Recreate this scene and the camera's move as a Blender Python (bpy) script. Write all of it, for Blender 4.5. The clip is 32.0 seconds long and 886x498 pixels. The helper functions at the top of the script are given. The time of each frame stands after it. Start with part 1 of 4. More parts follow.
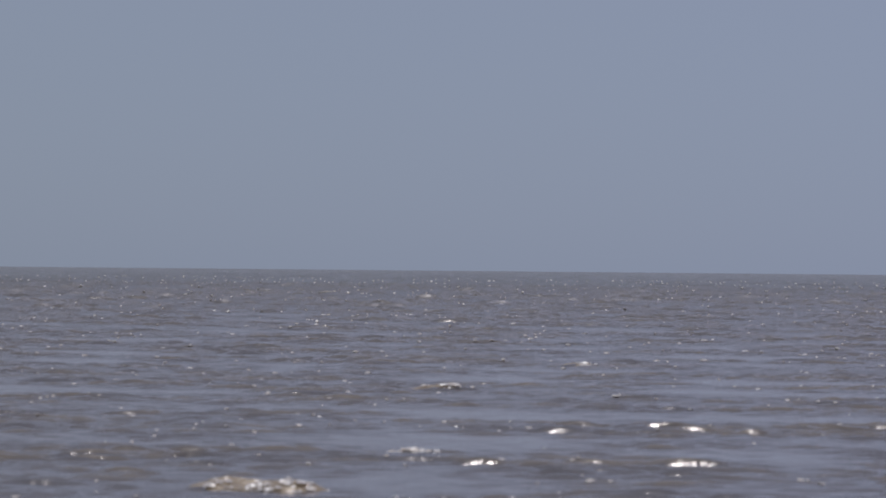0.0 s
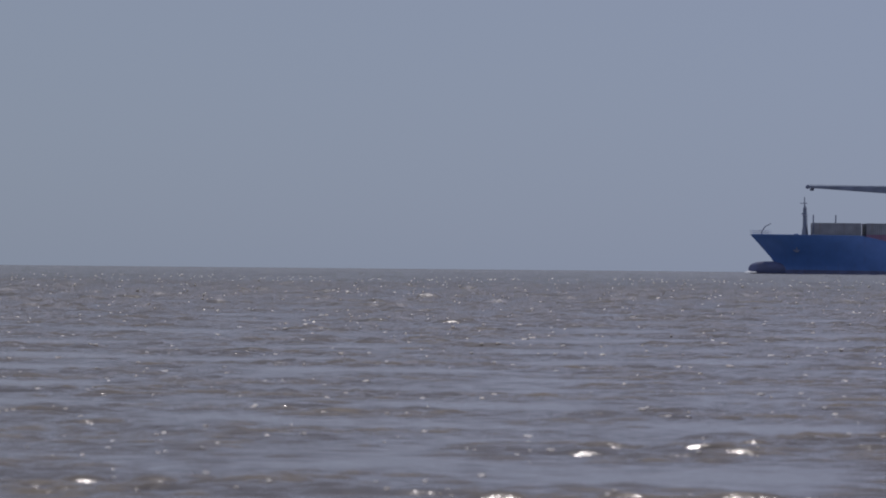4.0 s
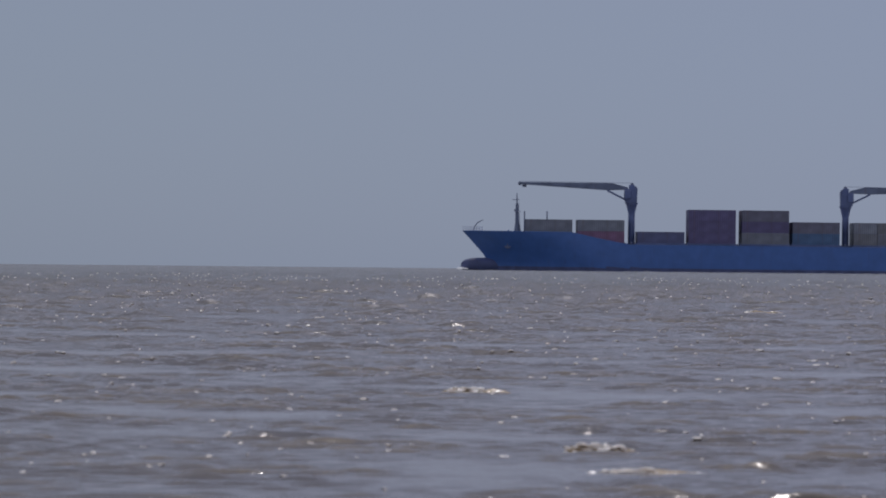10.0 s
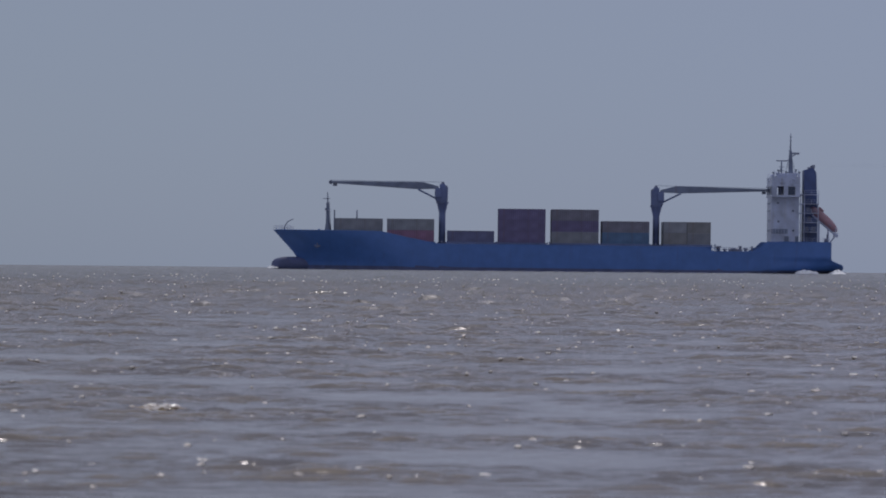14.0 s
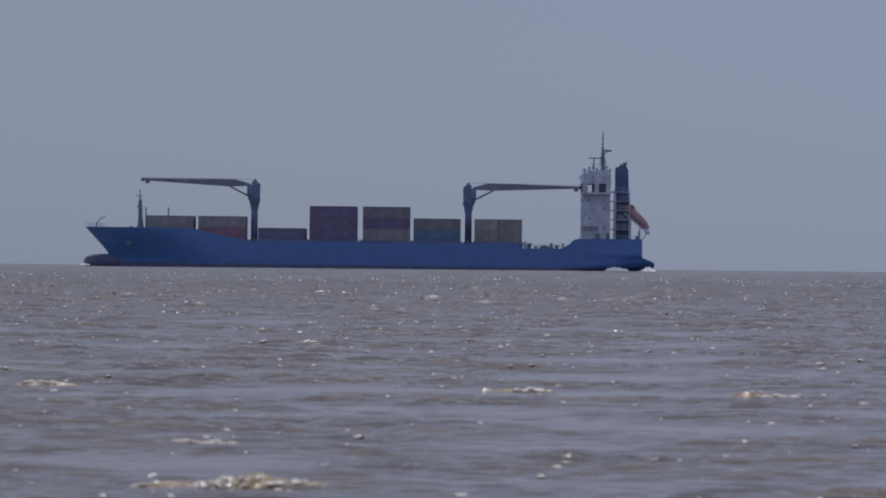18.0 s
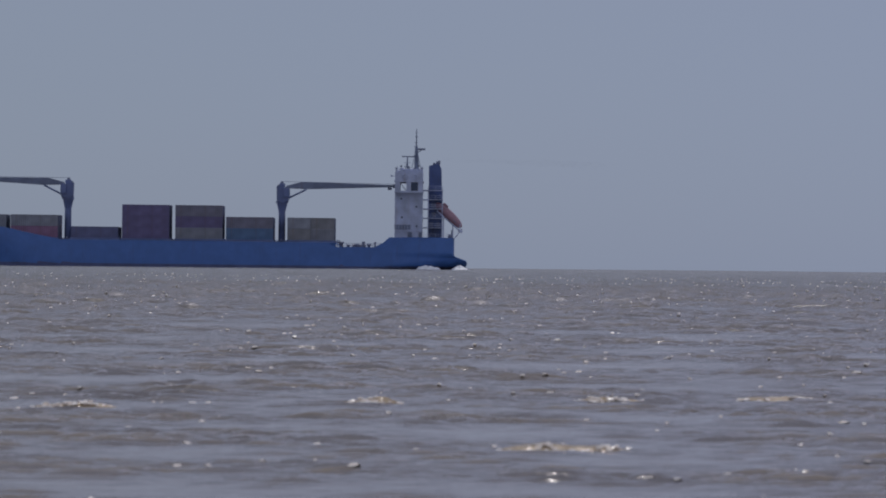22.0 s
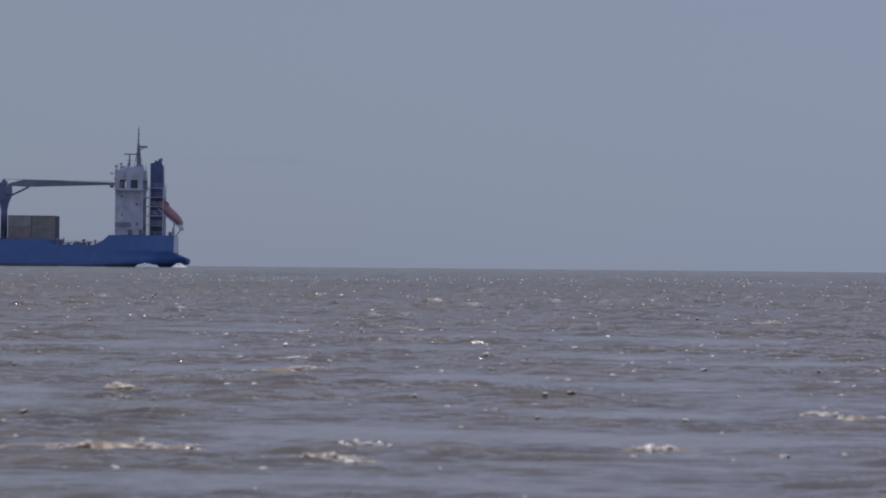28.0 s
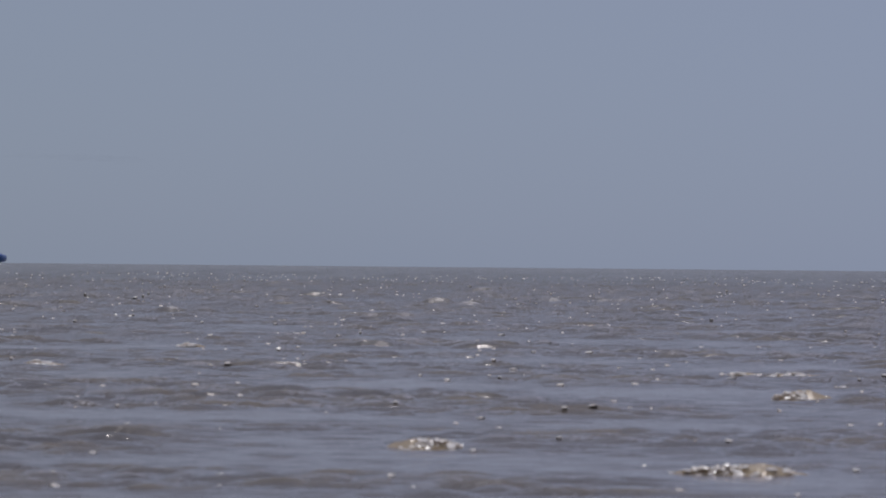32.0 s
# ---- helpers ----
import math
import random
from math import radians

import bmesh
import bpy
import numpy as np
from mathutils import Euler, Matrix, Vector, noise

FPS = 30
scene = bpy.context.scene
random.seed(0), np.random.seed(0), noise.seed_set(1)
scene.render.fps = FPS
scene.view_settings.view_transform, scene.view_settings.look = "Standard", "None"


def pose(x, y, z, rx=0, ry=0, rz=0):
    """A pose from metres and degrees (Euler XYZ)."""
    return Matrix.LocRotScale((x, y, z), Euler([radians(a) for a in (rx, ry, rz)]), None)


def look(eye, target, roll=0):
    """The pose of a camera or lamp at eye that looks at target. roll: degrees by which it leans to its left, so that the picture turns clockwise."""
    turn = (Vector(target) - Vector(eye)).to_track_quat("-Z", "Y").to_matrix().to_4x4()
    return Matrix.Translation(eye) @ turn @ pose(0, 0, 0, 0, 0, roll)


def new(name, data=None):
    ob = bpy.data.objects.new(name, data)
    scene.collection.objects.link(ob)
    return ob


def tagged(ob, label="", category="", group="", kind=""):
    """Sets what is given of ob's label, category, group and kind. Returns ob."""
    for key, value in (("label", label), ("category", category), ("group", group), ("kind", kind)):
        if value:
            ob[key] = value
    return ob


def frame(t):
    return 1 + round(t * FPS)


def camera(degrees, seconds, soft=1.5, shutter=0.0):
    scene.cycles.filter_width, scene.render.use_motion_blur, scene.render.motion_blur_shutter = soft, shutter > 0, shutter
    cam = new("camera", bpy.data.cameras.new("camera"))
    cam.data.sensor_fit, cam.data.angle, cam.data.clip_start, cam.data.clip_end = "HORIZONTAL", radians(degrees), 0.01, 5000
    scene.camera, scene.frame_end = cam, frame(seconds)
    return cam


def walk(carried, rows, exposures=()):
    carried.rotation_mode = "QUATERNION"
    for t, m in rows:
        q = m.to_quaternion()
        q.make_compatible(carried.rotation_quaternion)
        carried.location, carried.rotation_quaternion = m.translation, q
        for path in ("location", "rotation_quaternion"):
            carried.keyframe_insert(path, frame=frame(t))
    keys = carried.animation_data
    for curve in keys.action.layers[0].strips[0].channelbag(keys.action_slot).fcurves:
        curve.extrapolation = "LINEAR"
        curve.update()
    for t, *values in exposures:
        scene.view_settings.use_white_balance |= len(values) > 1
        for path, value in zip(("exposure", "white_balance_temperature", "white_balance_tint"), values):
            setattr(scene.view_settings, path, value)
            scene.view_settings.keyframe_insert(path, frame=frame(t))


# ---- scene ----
# ---- camera: long lens on a tripod low over the shore, leaning slightly ----
EARTH = 6371000.0
EYE_Z = 1.0
SHIP_Y = 1294.0
FOCAL = 8800.0          # focal length in picture units of 1568 across
cam = camera(math.degrees(2 * math.atan(784 / FOCAL)), 32.0, soft=1.9)
# a wide-open lens focused on the ship: the water close by is soft
cam.data.dof.use_dof = True
cam.data.dof.focus_distance = SHIP_Y
cam.data.dof.aperture_fstop = 11.0
LEAN = 0.545
# seconds, tilt in thousandths of a degree
TILTS = [(0, 219), (0.5, 216), (1, 200), (1.5, 192), (2, 196), (2.5, 195), (4.5, 201), (5, 196), (6, 199), (7, 194), (8, 198), (9, 194), (10, 189),
         (11, 194), (12, 198), (13, 194), (13.5, 199), (15.5, 187), (16, 187), (17, 175), (17.5, 195), (18, 186), (19, 187), (20, 187), (21, 186),
         (22, 189), (23, 186), (24, 184), (24.5, 184), (26.5, 173), (27, 172), (27.5, 198), (28, 192), (29, 187), (30, 187), (31, 175), (31.5, 212),
         (32, 177)]
CAM_ROWS = [(t, pose(0, 0, EYE_Z, 90 + tilt / 1000, 0, 0) @ pose(0, 0, 0, 0, 0, LEAN)) for t, tilt in TILTS]
walk(cam, CAM_ROWS, exposures=[(0.0, 0.0, 6250, 12), (32.0, 0.0, 6250, 12)])

# ---- light: hazy daylight, the sun high behind the ship ----
SUN_EL, SUN_AZ = radians(57), radians(2)
world = bpy.data.worlds.new("world")
scene.world = world
world.use_nodes = True
wn = world.node_tree.nodes
sky = wn.new("ShaderNodeTexSky")
sky.sky_type = "NISHITA"
sky.sun_disc = False
sky.sun_elevation, sky.sun_rotation = SUN_EL, SUN_AZ
sky.altitude, sky.air_density, sky.dust_density, sky.ozone_density = 0, 0.6, 1.0, 4.0
# a thick even haze over the whole sky
haze = wn.new("ShaderNodeMix")
haze.data_type = "RGBA"
haze.inputs["Factor"].default_value = 0.85
# low down the haze is blue-grey, higher up it whitens towards the sun
up = wn.new("ShaderNodeSeparateXYZ")
world.node_tree.links.new(wn.new("ShaderNodeTexCoord").outputs["Generated"], up.inputs[0])
veil = wn.new("ShaderNodeValToRGB")
el = veil.color_ramp.elements
el.new(0.055)
for e, (z, c) in zip(el, ((0.0, (2.63, 3.16, 4.25)), (0.055, (2.80, 3.20, 4.18)), (0.40, (4.3, 4.5, 5.45)))):
    e.position, e.color = z, (*c, 1)
# the haze lies a little thicker on one side
side = wn.new("ShaderNodeMapRange")
side.inputs["From Min"].default_value, side.inputs["From Max"].default_value = -0.09, 0.09
world.node_tree.links.new(up.outputs["X"], side.inputs["Value"])
cast = wn.new("ShaderNodeMix")
cast.data_type = "RGBA"
cast.inputs["A"].default_value, cast.inputs["B"].default_value = (0.965, 0.965, 0.945, 1), (1.015, 1.01, 1.04, 1)
world.node_tree.links.new(side.outputs["Result"], cast.inputs["Factor"])
tint = wn.new("ShaderNodeMix")
tint.data_type, tint.blend_type = "RGBA", "MULTIPLY"
tint.inputs["Factor"].default_value = 1.0
world.node_tree.links.new(veil.outputs["Color"], tint.inputs["A"])
world.node_tree.links.new(cast.outputs["Result"], tint.inputs["B"])
world.node_tree.links.new(up.outputs["Z"], veil.inputs["Fac"])
world.node_tree.links.new(tint.outputs["Result"], haze.inputs["B"])
world.node_tree.links.new(sky.outputs[0], haze.inputs["A"])
world.node_tree.links.new(haze.outputs["Result"], wn["Background"].inputs[0])
wn["Background"].inputs[1].default_value = 0.08
sun = new("sun", bpy.data.lights.new("sun", "SUN"))
sun.data.energy, sun.data.angle, sun.data.color = 0.8, radians(0.6), (1.0, 0.965, 0.91)
sun.matrix_world = look((0, 0, 100), (-math.sin(SUN_AZ) * math.cos(SUN_EL) * 100, -math.cos(SUN_AZ) * math.cos(SUN_EL) * 100,
                                      100 - math.sin(SUN_EL) * 100))


# ---- materials ----
def material(name):
    m = bpy.data.materials.new(name)
    m.use_nodes = True
    return m, m.node_tree.nodes, m.node_tree.links, m.node_tree.nodes["Principled BSDF"]


def noise_tex(nodes, links, coord, scale, detail=4.0, stretch=None):
    tex = nodes.new("ShaderNodeTexNoise")
    tex.inputs["Scale"].default_value, tex.inputs["Detail"].default_value = scale, detail
    if stretch:
        mp = nodes.new("ShaderNodeMapping")
        mp.inputs["Scale"].default_value = stretch
        links.new(coord, mp.inputs["Vector"])
        coord = mp.outputs["Vector"]
    links.new(coord, tex.inputs["Vector"])
    return tex.outputs["Fac"]


def ramp(nodes, links, fac, stops):
    r = nodes.new("ShaderNodeValToRGB")
    el = r.color_ramp.elements
    while len(el) < len(stops):
        el.new(0.5)
    for e, (p, c) in zip(el, stops):
        e.position, e.color = p, (*c, 1)
    links.new(fac, r.inputs["Fac"])
    return r.outputs["Color"]


def mix(nodes, links, fac, a, b, blend="MIX"):
    n = nodes.new("ShaderNodeMix")
    n.data_type, n.blend_type = "RGBA", blend
    for sock, v in ((n.inputs["Factor"], fac), (n.inputs["A"], a), (n.inputs["B"], b)):
        if isinstance(v, (int, float)):
            sock.default_value = v
        elif isinstance(v, tuple):
            sock.default_value = (*v, 1)
        else:
            links.new(v, sock)
    return n.outputs["Result"]


def paint(name, colour, rough=0.5, stain=(0.16, 0.07, 0.035), amount=0.35, metal=0.0, vary=0.0, fade=0.28):
    """Weathered ship paint: fading, vertical rust streaks, fine relief."""
    m, n, l, bsdf = material(name)
    co = n.new("ShaderNodeTexCoord").outputs["Object"]
    dark = tuple(c * (1 - fade) for c in colour)
    light = tuple(min(1, c * (1 + 0.6 * fade) + 0.01) for c in colour)
    base = ramp(n, l, noise_tex(n, l, co, 0.35, 5), [(0.3, dark), (0.55, colour), (0.75, light)])
    streak = noise_tex(n, l, co, 1.0, 5, (1.1, 1.1, 0.12))
    mask = ramp(n, l, streak, [(0.58, (0, 0, 0)), (0.74, (amount,) * 3)])
    base = mix(n, l, mask, base, stain)
    if vary:
        rnd = n.new("ShaderNodeObjectInfo").outputs["Random"]
        tint = ramp(n, l, rnd, [(0.0, (1 - vary,) * 3), (1.0, (1, 1, 1))])
        base = mix(n, l, 1.0, base, tint, "MULTIPLY")
    l.new(base, bsdf.inputs["Base Color"])
    bsdf.inputs["Roughness"].default_value, bsdf.inputs["Metallic"].default_value = rough, metal
    bsdf.inputs["IOR"].default_value, bsdf.inputs["Specular IOR Level"].default_value = 1.55, 0.75
    bump = n.new("ShaderNodeBump")
    bump.inputs["Strength"].default_value, bump.inputs["Distance"].default_value = 0.25, 0.03
    l.new(noise_tex(n, l, co, 3.0, 6), bump.inputs["Height"])
    l.new(bump.outputs["Normal"], bsdf.inputs["Normal"])
    return m


WATER_GLOSS, WATER_ROUGH = (0.985, 0.93, 0.915, 1), 0.145


def water_material(name, charted, body_colour=None, relief=0.0122):
    """Silty water; charted: ripples grow with the waves, by the sheet's own chart of (x, y, size)."""
    m, n, l, bsdf = material(name)
    co = n.new("ShaderNodeTexCoord").outputs["Object"]
    silt = ramp(n, l, noise_tex(n, l, co, 0.6, 4), [(0.3, (0.108, 0.099, 0.100)), (0.7, (0.136, 0.126, 0.125))])
    if body_colour:
        silt = mix(n, l, 0.7, silt, body_colour)
    if charted:
        # offshore the water is greener and less silty
        out = n.new("ShaderNodeSeparateXYZ")
        l.new(co, out.inputs[0])
        deep = n.new("ShaderNodeMapRange")
        deep.inputs["From Min"].default_value, deep.inputs["From Max"].default_value = 50, 350
        l.new(out.outputs["Y"], deep.inputs["Value"])
        silt = mix(n, l, deep.outputs["Result"], silt, (0.128, 0.130, 0.112))
        # crest colour: silt, plus sun through thin water painted in as golden brown
        crest = n.new("ShaderNodeAttribute")
        crest.attribute_name = "crest"
        silt = mix(n, l, crest.outputs["Fac"], silt, (0.27, 0.20, 0.105))
    # clouded body of the water, under a surface that mirrors the more the flatter it is seen
    n.remove(bsdf)
    body = n.new("ShaderNodeBsdfDiffuse")
    l.new(silt, body.inputs["Color"])
    gloss = n.new("ShaderNodeBsdfGlossy")
    gloss.inputs["Color"].default_value, gloss.inputs["Roughness"].default_value = WATER_GLOSS, WATER_ROUGH
    fresnel = n.new("ShaderNodeFresnel")
    fresnel.inputs["IOR"].default_value = 1.33
    both = n.new("ShaderNodeMixShader")
    l.new(fresnel.outputs[0], both.inputs["Fac"])
    l.new(body.outputs["BSDF"], both.inputs[1])
    l.new(gloss.outputs["BSDF"], both.inputs[2])
    l.new(both.outputs["Shader"], n["Material Output"].inputs["Surface"])
    if charted:
        chart = n.new("ShaderNodeAttribute")
        chart.attribute_name = "chart"
        cut = n.new("ShaderNodeSeparateXYZ")
        l.new(chart.outputs["Vector"], cut.inputs[0])
        size = cut.outputs["Z"]
        flat = n.new("ShaderNodeCombineXYZ")
        l.new(cut.outputs["X"], flat.inputs["X"])
        l.new(cut.outputs["Y"], flat.inputs["Y"])
        co = flat.outputs[0]
    bump = n.new("ShaderNodeBump")
    bump.inputs["Strength"].default_value, bump.inputs["Distance"].default_value = 1.0, relief
    bump.inputs["Filter Width"].default_value = 0.015
    ripple = n.new("ShaderNodeMath")
    ripple.operation = "MULTIPLY_ADD"
    ripple.inputs[1].default_value = 2.2
    l.new(noise_tex(n, l, co, 5.0, 2), ripple.inputs[0])
    fine = n.new("ShaderNodeMath")
    fine.operation, fine.inputs[1].default_value = "MULTIPLY", 0.62
    l.new(noise_tex(n, l, co, 26.0, 1), fine.inputs[0])
    tiny = n.new("ShaderNodeMath")
    tiny.operation, tiny.inputs[1].default_value = "MULTIPLY_ADD", 0.2
    l.new(noise_tex(n, l, co, 95.0, 1), tiny.inputs[0])
    l.new(fine.outputs[0], tiny.inputs[2])
    l.new(tiny.outputs[0], ripple.inputs[2])
    if charted:
        grow = n.new("ShaderNodeMath")
        grow.operation = "MULTIPLY"
        l.new(ripple.outputs[0], grow.inputs[0])
        # gusts ruffle the water in patches
        gust = n.new("ShaderNodeMath")
        gust.operation = "MULTIPLY"
        l.new(ramp(n, l, noise_tex(n, l, co, 1.1, 2), [(0.38, (0.55,) * 3), (0.62, (1.0,) * 3)]), gust.inputs[0])
        l.new(size, gust.inputs[1])
        l.new(gust.outputs[0], grow.inputs[1])
        l.new(grow.outputs[0], bump.inputs["Height"])
    else:
        l.new(ripple.outputs[0], bump.inputs["Height"])
    for shader in (body, gloss, fresnel):
        l.new(bump.outputs["Normal"], shader.inputs["Normal"])
    return m


def backlit(n, l, bsdf, colour, share):
    """Let part of the light through a thin sheet."""
    thin = n.new("ShaderNodeBsdfTranslucent")
    l.new(colour, thin.inputs["Color"])
    both = n.new("ShaderNodeMixShader")
    both.inputs["Fac"].default_value = share
    l.new(bsdf.outputs["BSDF"], both.inputs[1])
    l.new(thin.outputs["BSDF"], both.inputs[2])
    l.new(both.outputs["Shader"], n["Material Output"].inputs["Surface"])


def foam_material(name, tones, wet, film, thin, relief):
    m, n, l, bsdf = material(name)
    co = n.new("ShaderNodeTexCoord").outputs["Object"]
    col = ramp(n, l, noise_tex(n, l, co, 16.0, 5), list(zip((0.32, 0.46, 0.60), tones)))
    backlit(n, l, bsdf, col, thin)
    l.new(col, bsdf.inputs["Base Color"])
    # wet froth: rough in body, its film of water glossy
    bsdf.inputs["Roughness"].default_value = 0.75
    bsdf.inputs["Specular IOR Level"].default_value = 0.2
    bsdf.inputs["Coat Weight"].default_value, bsdf.inputs["Coat Roughness"].default_value = wet, film
    bump = n.new("ShaderNodeBump")
    bump.inputs["Strength"].default_value, bump.inputs["Distance"].default_value = 0.9, relief
    l.new(noise_tex(n, l, co, 26.0, 4), bump.inputs["Height"])
    l.new(bump.outputs["Normal"], bsdf.inputs["Normal"])
    return m


def crest_material():
    m, n, l, bsdf = material("sunlit_silty_crest")
    co = n.new("ShaderNodeTexCoord").outputs["Object"]
    col = ramp(n, l, noise_tex(n, l, co, 9.0, 5), [(0.36, (0.36, 0.275, 0.18)), (0.50, (0.62, 0.49, 0.335)), (0.64, (0.92, 0.80, 0.64))])
    backlit(n, l, bsdf, col, 0.6)
    l.new(col, bsdf.inputs["Base Color"])
    bsdf.inputs["Roughness"].default_value = 0.2
    bsdf.inputs["Specular IOR Level"].default_value = 0.4
    bump = n.new("ShaderNodeBump")
    bump.inputs["Strength"].default_value, bump.inputs["Distance"].default_value = 1.0, 0.035
    l.new(noise_tex(n, l, co, 22.0, 3), bump.inputs["Height"])
    l.new(bump.outputs["Normal"], bsdf.inputs["Normal"])
    return m


WATER = water_material("muddy_sea_water", False)
# brown water; its pale gold puts sun shining through a crest into the colour
FACE = water_material("ruffled_brown_water", False, (0.64, 0.48, 0.28), 0.012)
SEA = water_material("rippled_sea_water", True)
CREST = crest_material()
FOAM = foam_material("silty_foam", ((0.68, 0.53, 0.37), (0.89, 0.76, 0.63), (0.96, 0.88, 0.80)), 0.45, 0.24, 0.12, 0.02)
# cream of the froth, also given to the ridges added as sun glints
FROTH = foam_material("wet_froth", ((0.78, 0.64, 0.49), (0.92, 0.81, 0.69), (0.97, 0.89, 0.80)), 1.0, 0.24, 0.0, 0.002)
# hull blue with a slight haze lift in its colour
HULL_BLUE = paint("blue_hull_paint", (0.057, 0.159, 0.458), 0.5, (0.06, 0.08, 0.2), 0.25, fade=0.12)
BOOT = paint("dull_antifouling", (0.085, 0.105, 0.23), 0.7, (0.03, 0.03, 0.04), 0.5)
# crane and jib colours hold a bluish lift for distance haze
CRANE_BLUE = paint("blue_crane_paint", (0.12, 0.162, 0.33), 0.45, amount=0.2)
JIB_GREY = paint("slate_jib_paint", (0.16, 0.195, 0.29), 0.5, amount=0.25)
# white, its bluish cast being distance haze put into the colour
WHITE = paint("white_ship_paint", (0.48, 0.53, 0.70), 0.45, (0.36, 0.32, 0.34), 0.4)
NAVY = paint("navy_funnel_paint", (0.05, 0.088, 0.25), 0.45, (0.02, 0.02, 0.03), 0.4)
DECK = paint("deck_green_brown", (0.10, 0.07, 0.06), 0.8)
# dark steel, lifted in colour for the same haze
DARK = paint("dark_steel", (0.18, 0.205, 0.30), 0.6)
ORANGE = paint("orange_boat", (0.36, 0.195, 0.235), 0.5, (0.2, 0.12, 0.15), 0.4)
GLASS = material("dark_window_glass")[0]
gb = GLASS.node_tree.nodes["Principled BSDF"]
gb.inputs["Base Color"].default_value, gb.inputs["Roughness"].default_value = (0.05, 0.065, 0.11, 1), 0.15
# container colours with distance haze mixed in: lifted and turned towards blue
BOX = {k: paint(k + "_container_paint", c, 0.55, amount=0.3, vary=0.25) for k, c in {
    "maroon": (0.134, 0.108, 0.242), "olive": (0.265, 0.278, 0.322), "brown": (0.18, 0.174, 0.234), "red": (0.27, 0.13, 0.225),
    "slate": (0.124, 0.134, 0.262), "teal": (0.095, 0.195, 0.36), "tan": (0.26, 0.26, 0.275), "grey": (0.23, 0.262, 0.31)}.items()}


# ---- mesh helpers ----
def part(name, bm, mat, parent=None, label="", smooth=False):
    me = bpy.data.meshes.new(name)
    bm.to_mesh(me)
    bm.free()
    me.materials.append(mat)
    if smooth:
        me.polygons.foreach_set("use_smooth", [True] * len(me.polygons))
    ob = new(name, me)
    ob.parent = parent
    if label:
        ob["label"] = label
    return ob


def box(bm, x0, x1, y0, y1, z0, z1, bevel=0.0):
    vs = [bm.verts.new((x, y, z)) for z in (z0, z1) for y in (y0, y1) for x in (x0, x1)]
    fs = [bm.faces.new([vs[i] for i in q]) for q in ((0, 2, 3, 1), (4, 5, 7, 6), (0, 1, 5, 4), (2, 6, 7, 3), (0, 4, 6, 2), (1, 3, 7, 5))]
    if bevel:
        edges = list({e for f in fs for e in f.edges})
        bmesh.ops.bevel(bm, geom=edges, offset=bevel, segments=2, affect="EDGES", profile=0.6)
    return bm


def boxes(*specs, bevel=0.0):
    bm = bmesh.new()
    for s in specs:
        box(bm, *s, bevel=bevel)
    return bm


def tube(bm, p, q, r0, r1=None, seg=10):
    """A tapered round bar from p to q."""
    r1 = r0 if r1 is None else r1
    p, q = Vector(p), Vector(q)
    d = (q - p).normalized()
    u = d.orthogonal().normalized()
    v = d.cross(u)
    rings = []
    for c, r in ((p, r0), (q, r1)):
        rings.append([bm.verts.new(c + r * (math.cos(a) * u + math.sin(a) * v)) for a in [2 * math.pi * i / seg for i in range(seg)]])
    for i in range(seg):
        bm.faces.new((rings[0][i], rings[0][(i + 1) % seg], rings[1][(i + 1) % seg], rings[1][i]))
    bm.faces.new(rings[0][::-1])
    bm.faces.new(rings[1])
    return bm


def tubes(*specs):
    bm = bmesh.new()
    for s in specs:
        tube(bm, *s)
    return bm


def prism(profile, y0, y1, bevel=0.0):
    """A side profile of (x, z) corners, drawn out across the ship."""
    bm = bmesh.new()
    a = [bm.verts.new((x, y0, z)) for x, z in profile]
    b = [bm.verts.new((x, y1, z)) for x, z in profile]
    n = len(profile)
    bm.faces.new(a)
    bm.faces.new(b[::-1])
    for i in range(n):
        bm.faces.new((a[i], b[i], b[(i + 1) % n], a[(i + 1) % n]))
    bmesh.ops.recalc_face_normals(bm, faces=bm.faces[:])
    if bevel:
        bmesh.ops.bevel(bm, geom=bm.edges[:], offset=bevel, segments=2, affect="EDGES")
    return bm


def grid_mesh(name, pts, mat):
    """A smooth sheet from an array of rows x columns x 3."""
    h, w = pts.shape[:2]
    idx = np.arange(h * w, dtype=np.int32).reshape(h, w)
    quads = np.stack([idx[:-1, :-1], idx[:-1, 1:], idx[1:, 1:], idx[1:, :-1]], -1).reshape(-1, 4)
    me = bpy.data.meshes.new(name)
    me.vertices.add(h * w)
    me.vertices.foreach_set("co", pts.astype(np.float32).ravel())
    me.loops.add(quads.size)
    me.loops.foreach_set("vertex_index", quads.ravel())
    me.polygons.add(len(quads))
    me.polygons.foreach_set("loop_start", np.arange(0, quads.size, 4, dtype=np.int32))
    me.polygons.foreach_set("use_smooth", np.ones(len(quads), dtype=bool))
    me.update(calc_edges=True)
    me.materials.append(mat)
    return me


# ---- the sea: a sheet that follows the earth's curve, and trains of chop that run in over it ----
def sea_drop(r):
    return -r * r / (2 * EARTH)


def build_sea():
    ring = np.concatenate([[0.01], np.geomspace(4, 400, 30), np.linspace(500, 9000, 86)])
    ang = np.linspace(0, 2 * math.pi, 257)
    r, a = np.meshgrid(ring, ang, indexing="ij")
    pts = np.stack([r * np.sin(a), r * np.cos(a) + 0.3, sea_drop(r) - SEA_SINK], -1)
    sea = new("water", grid_mesh("water", pts, WATER))
    tagged(sea, "grey-brown muddy sea water reaching the horizon", "sea", kind="structure")


SEA_SINK = 0.02


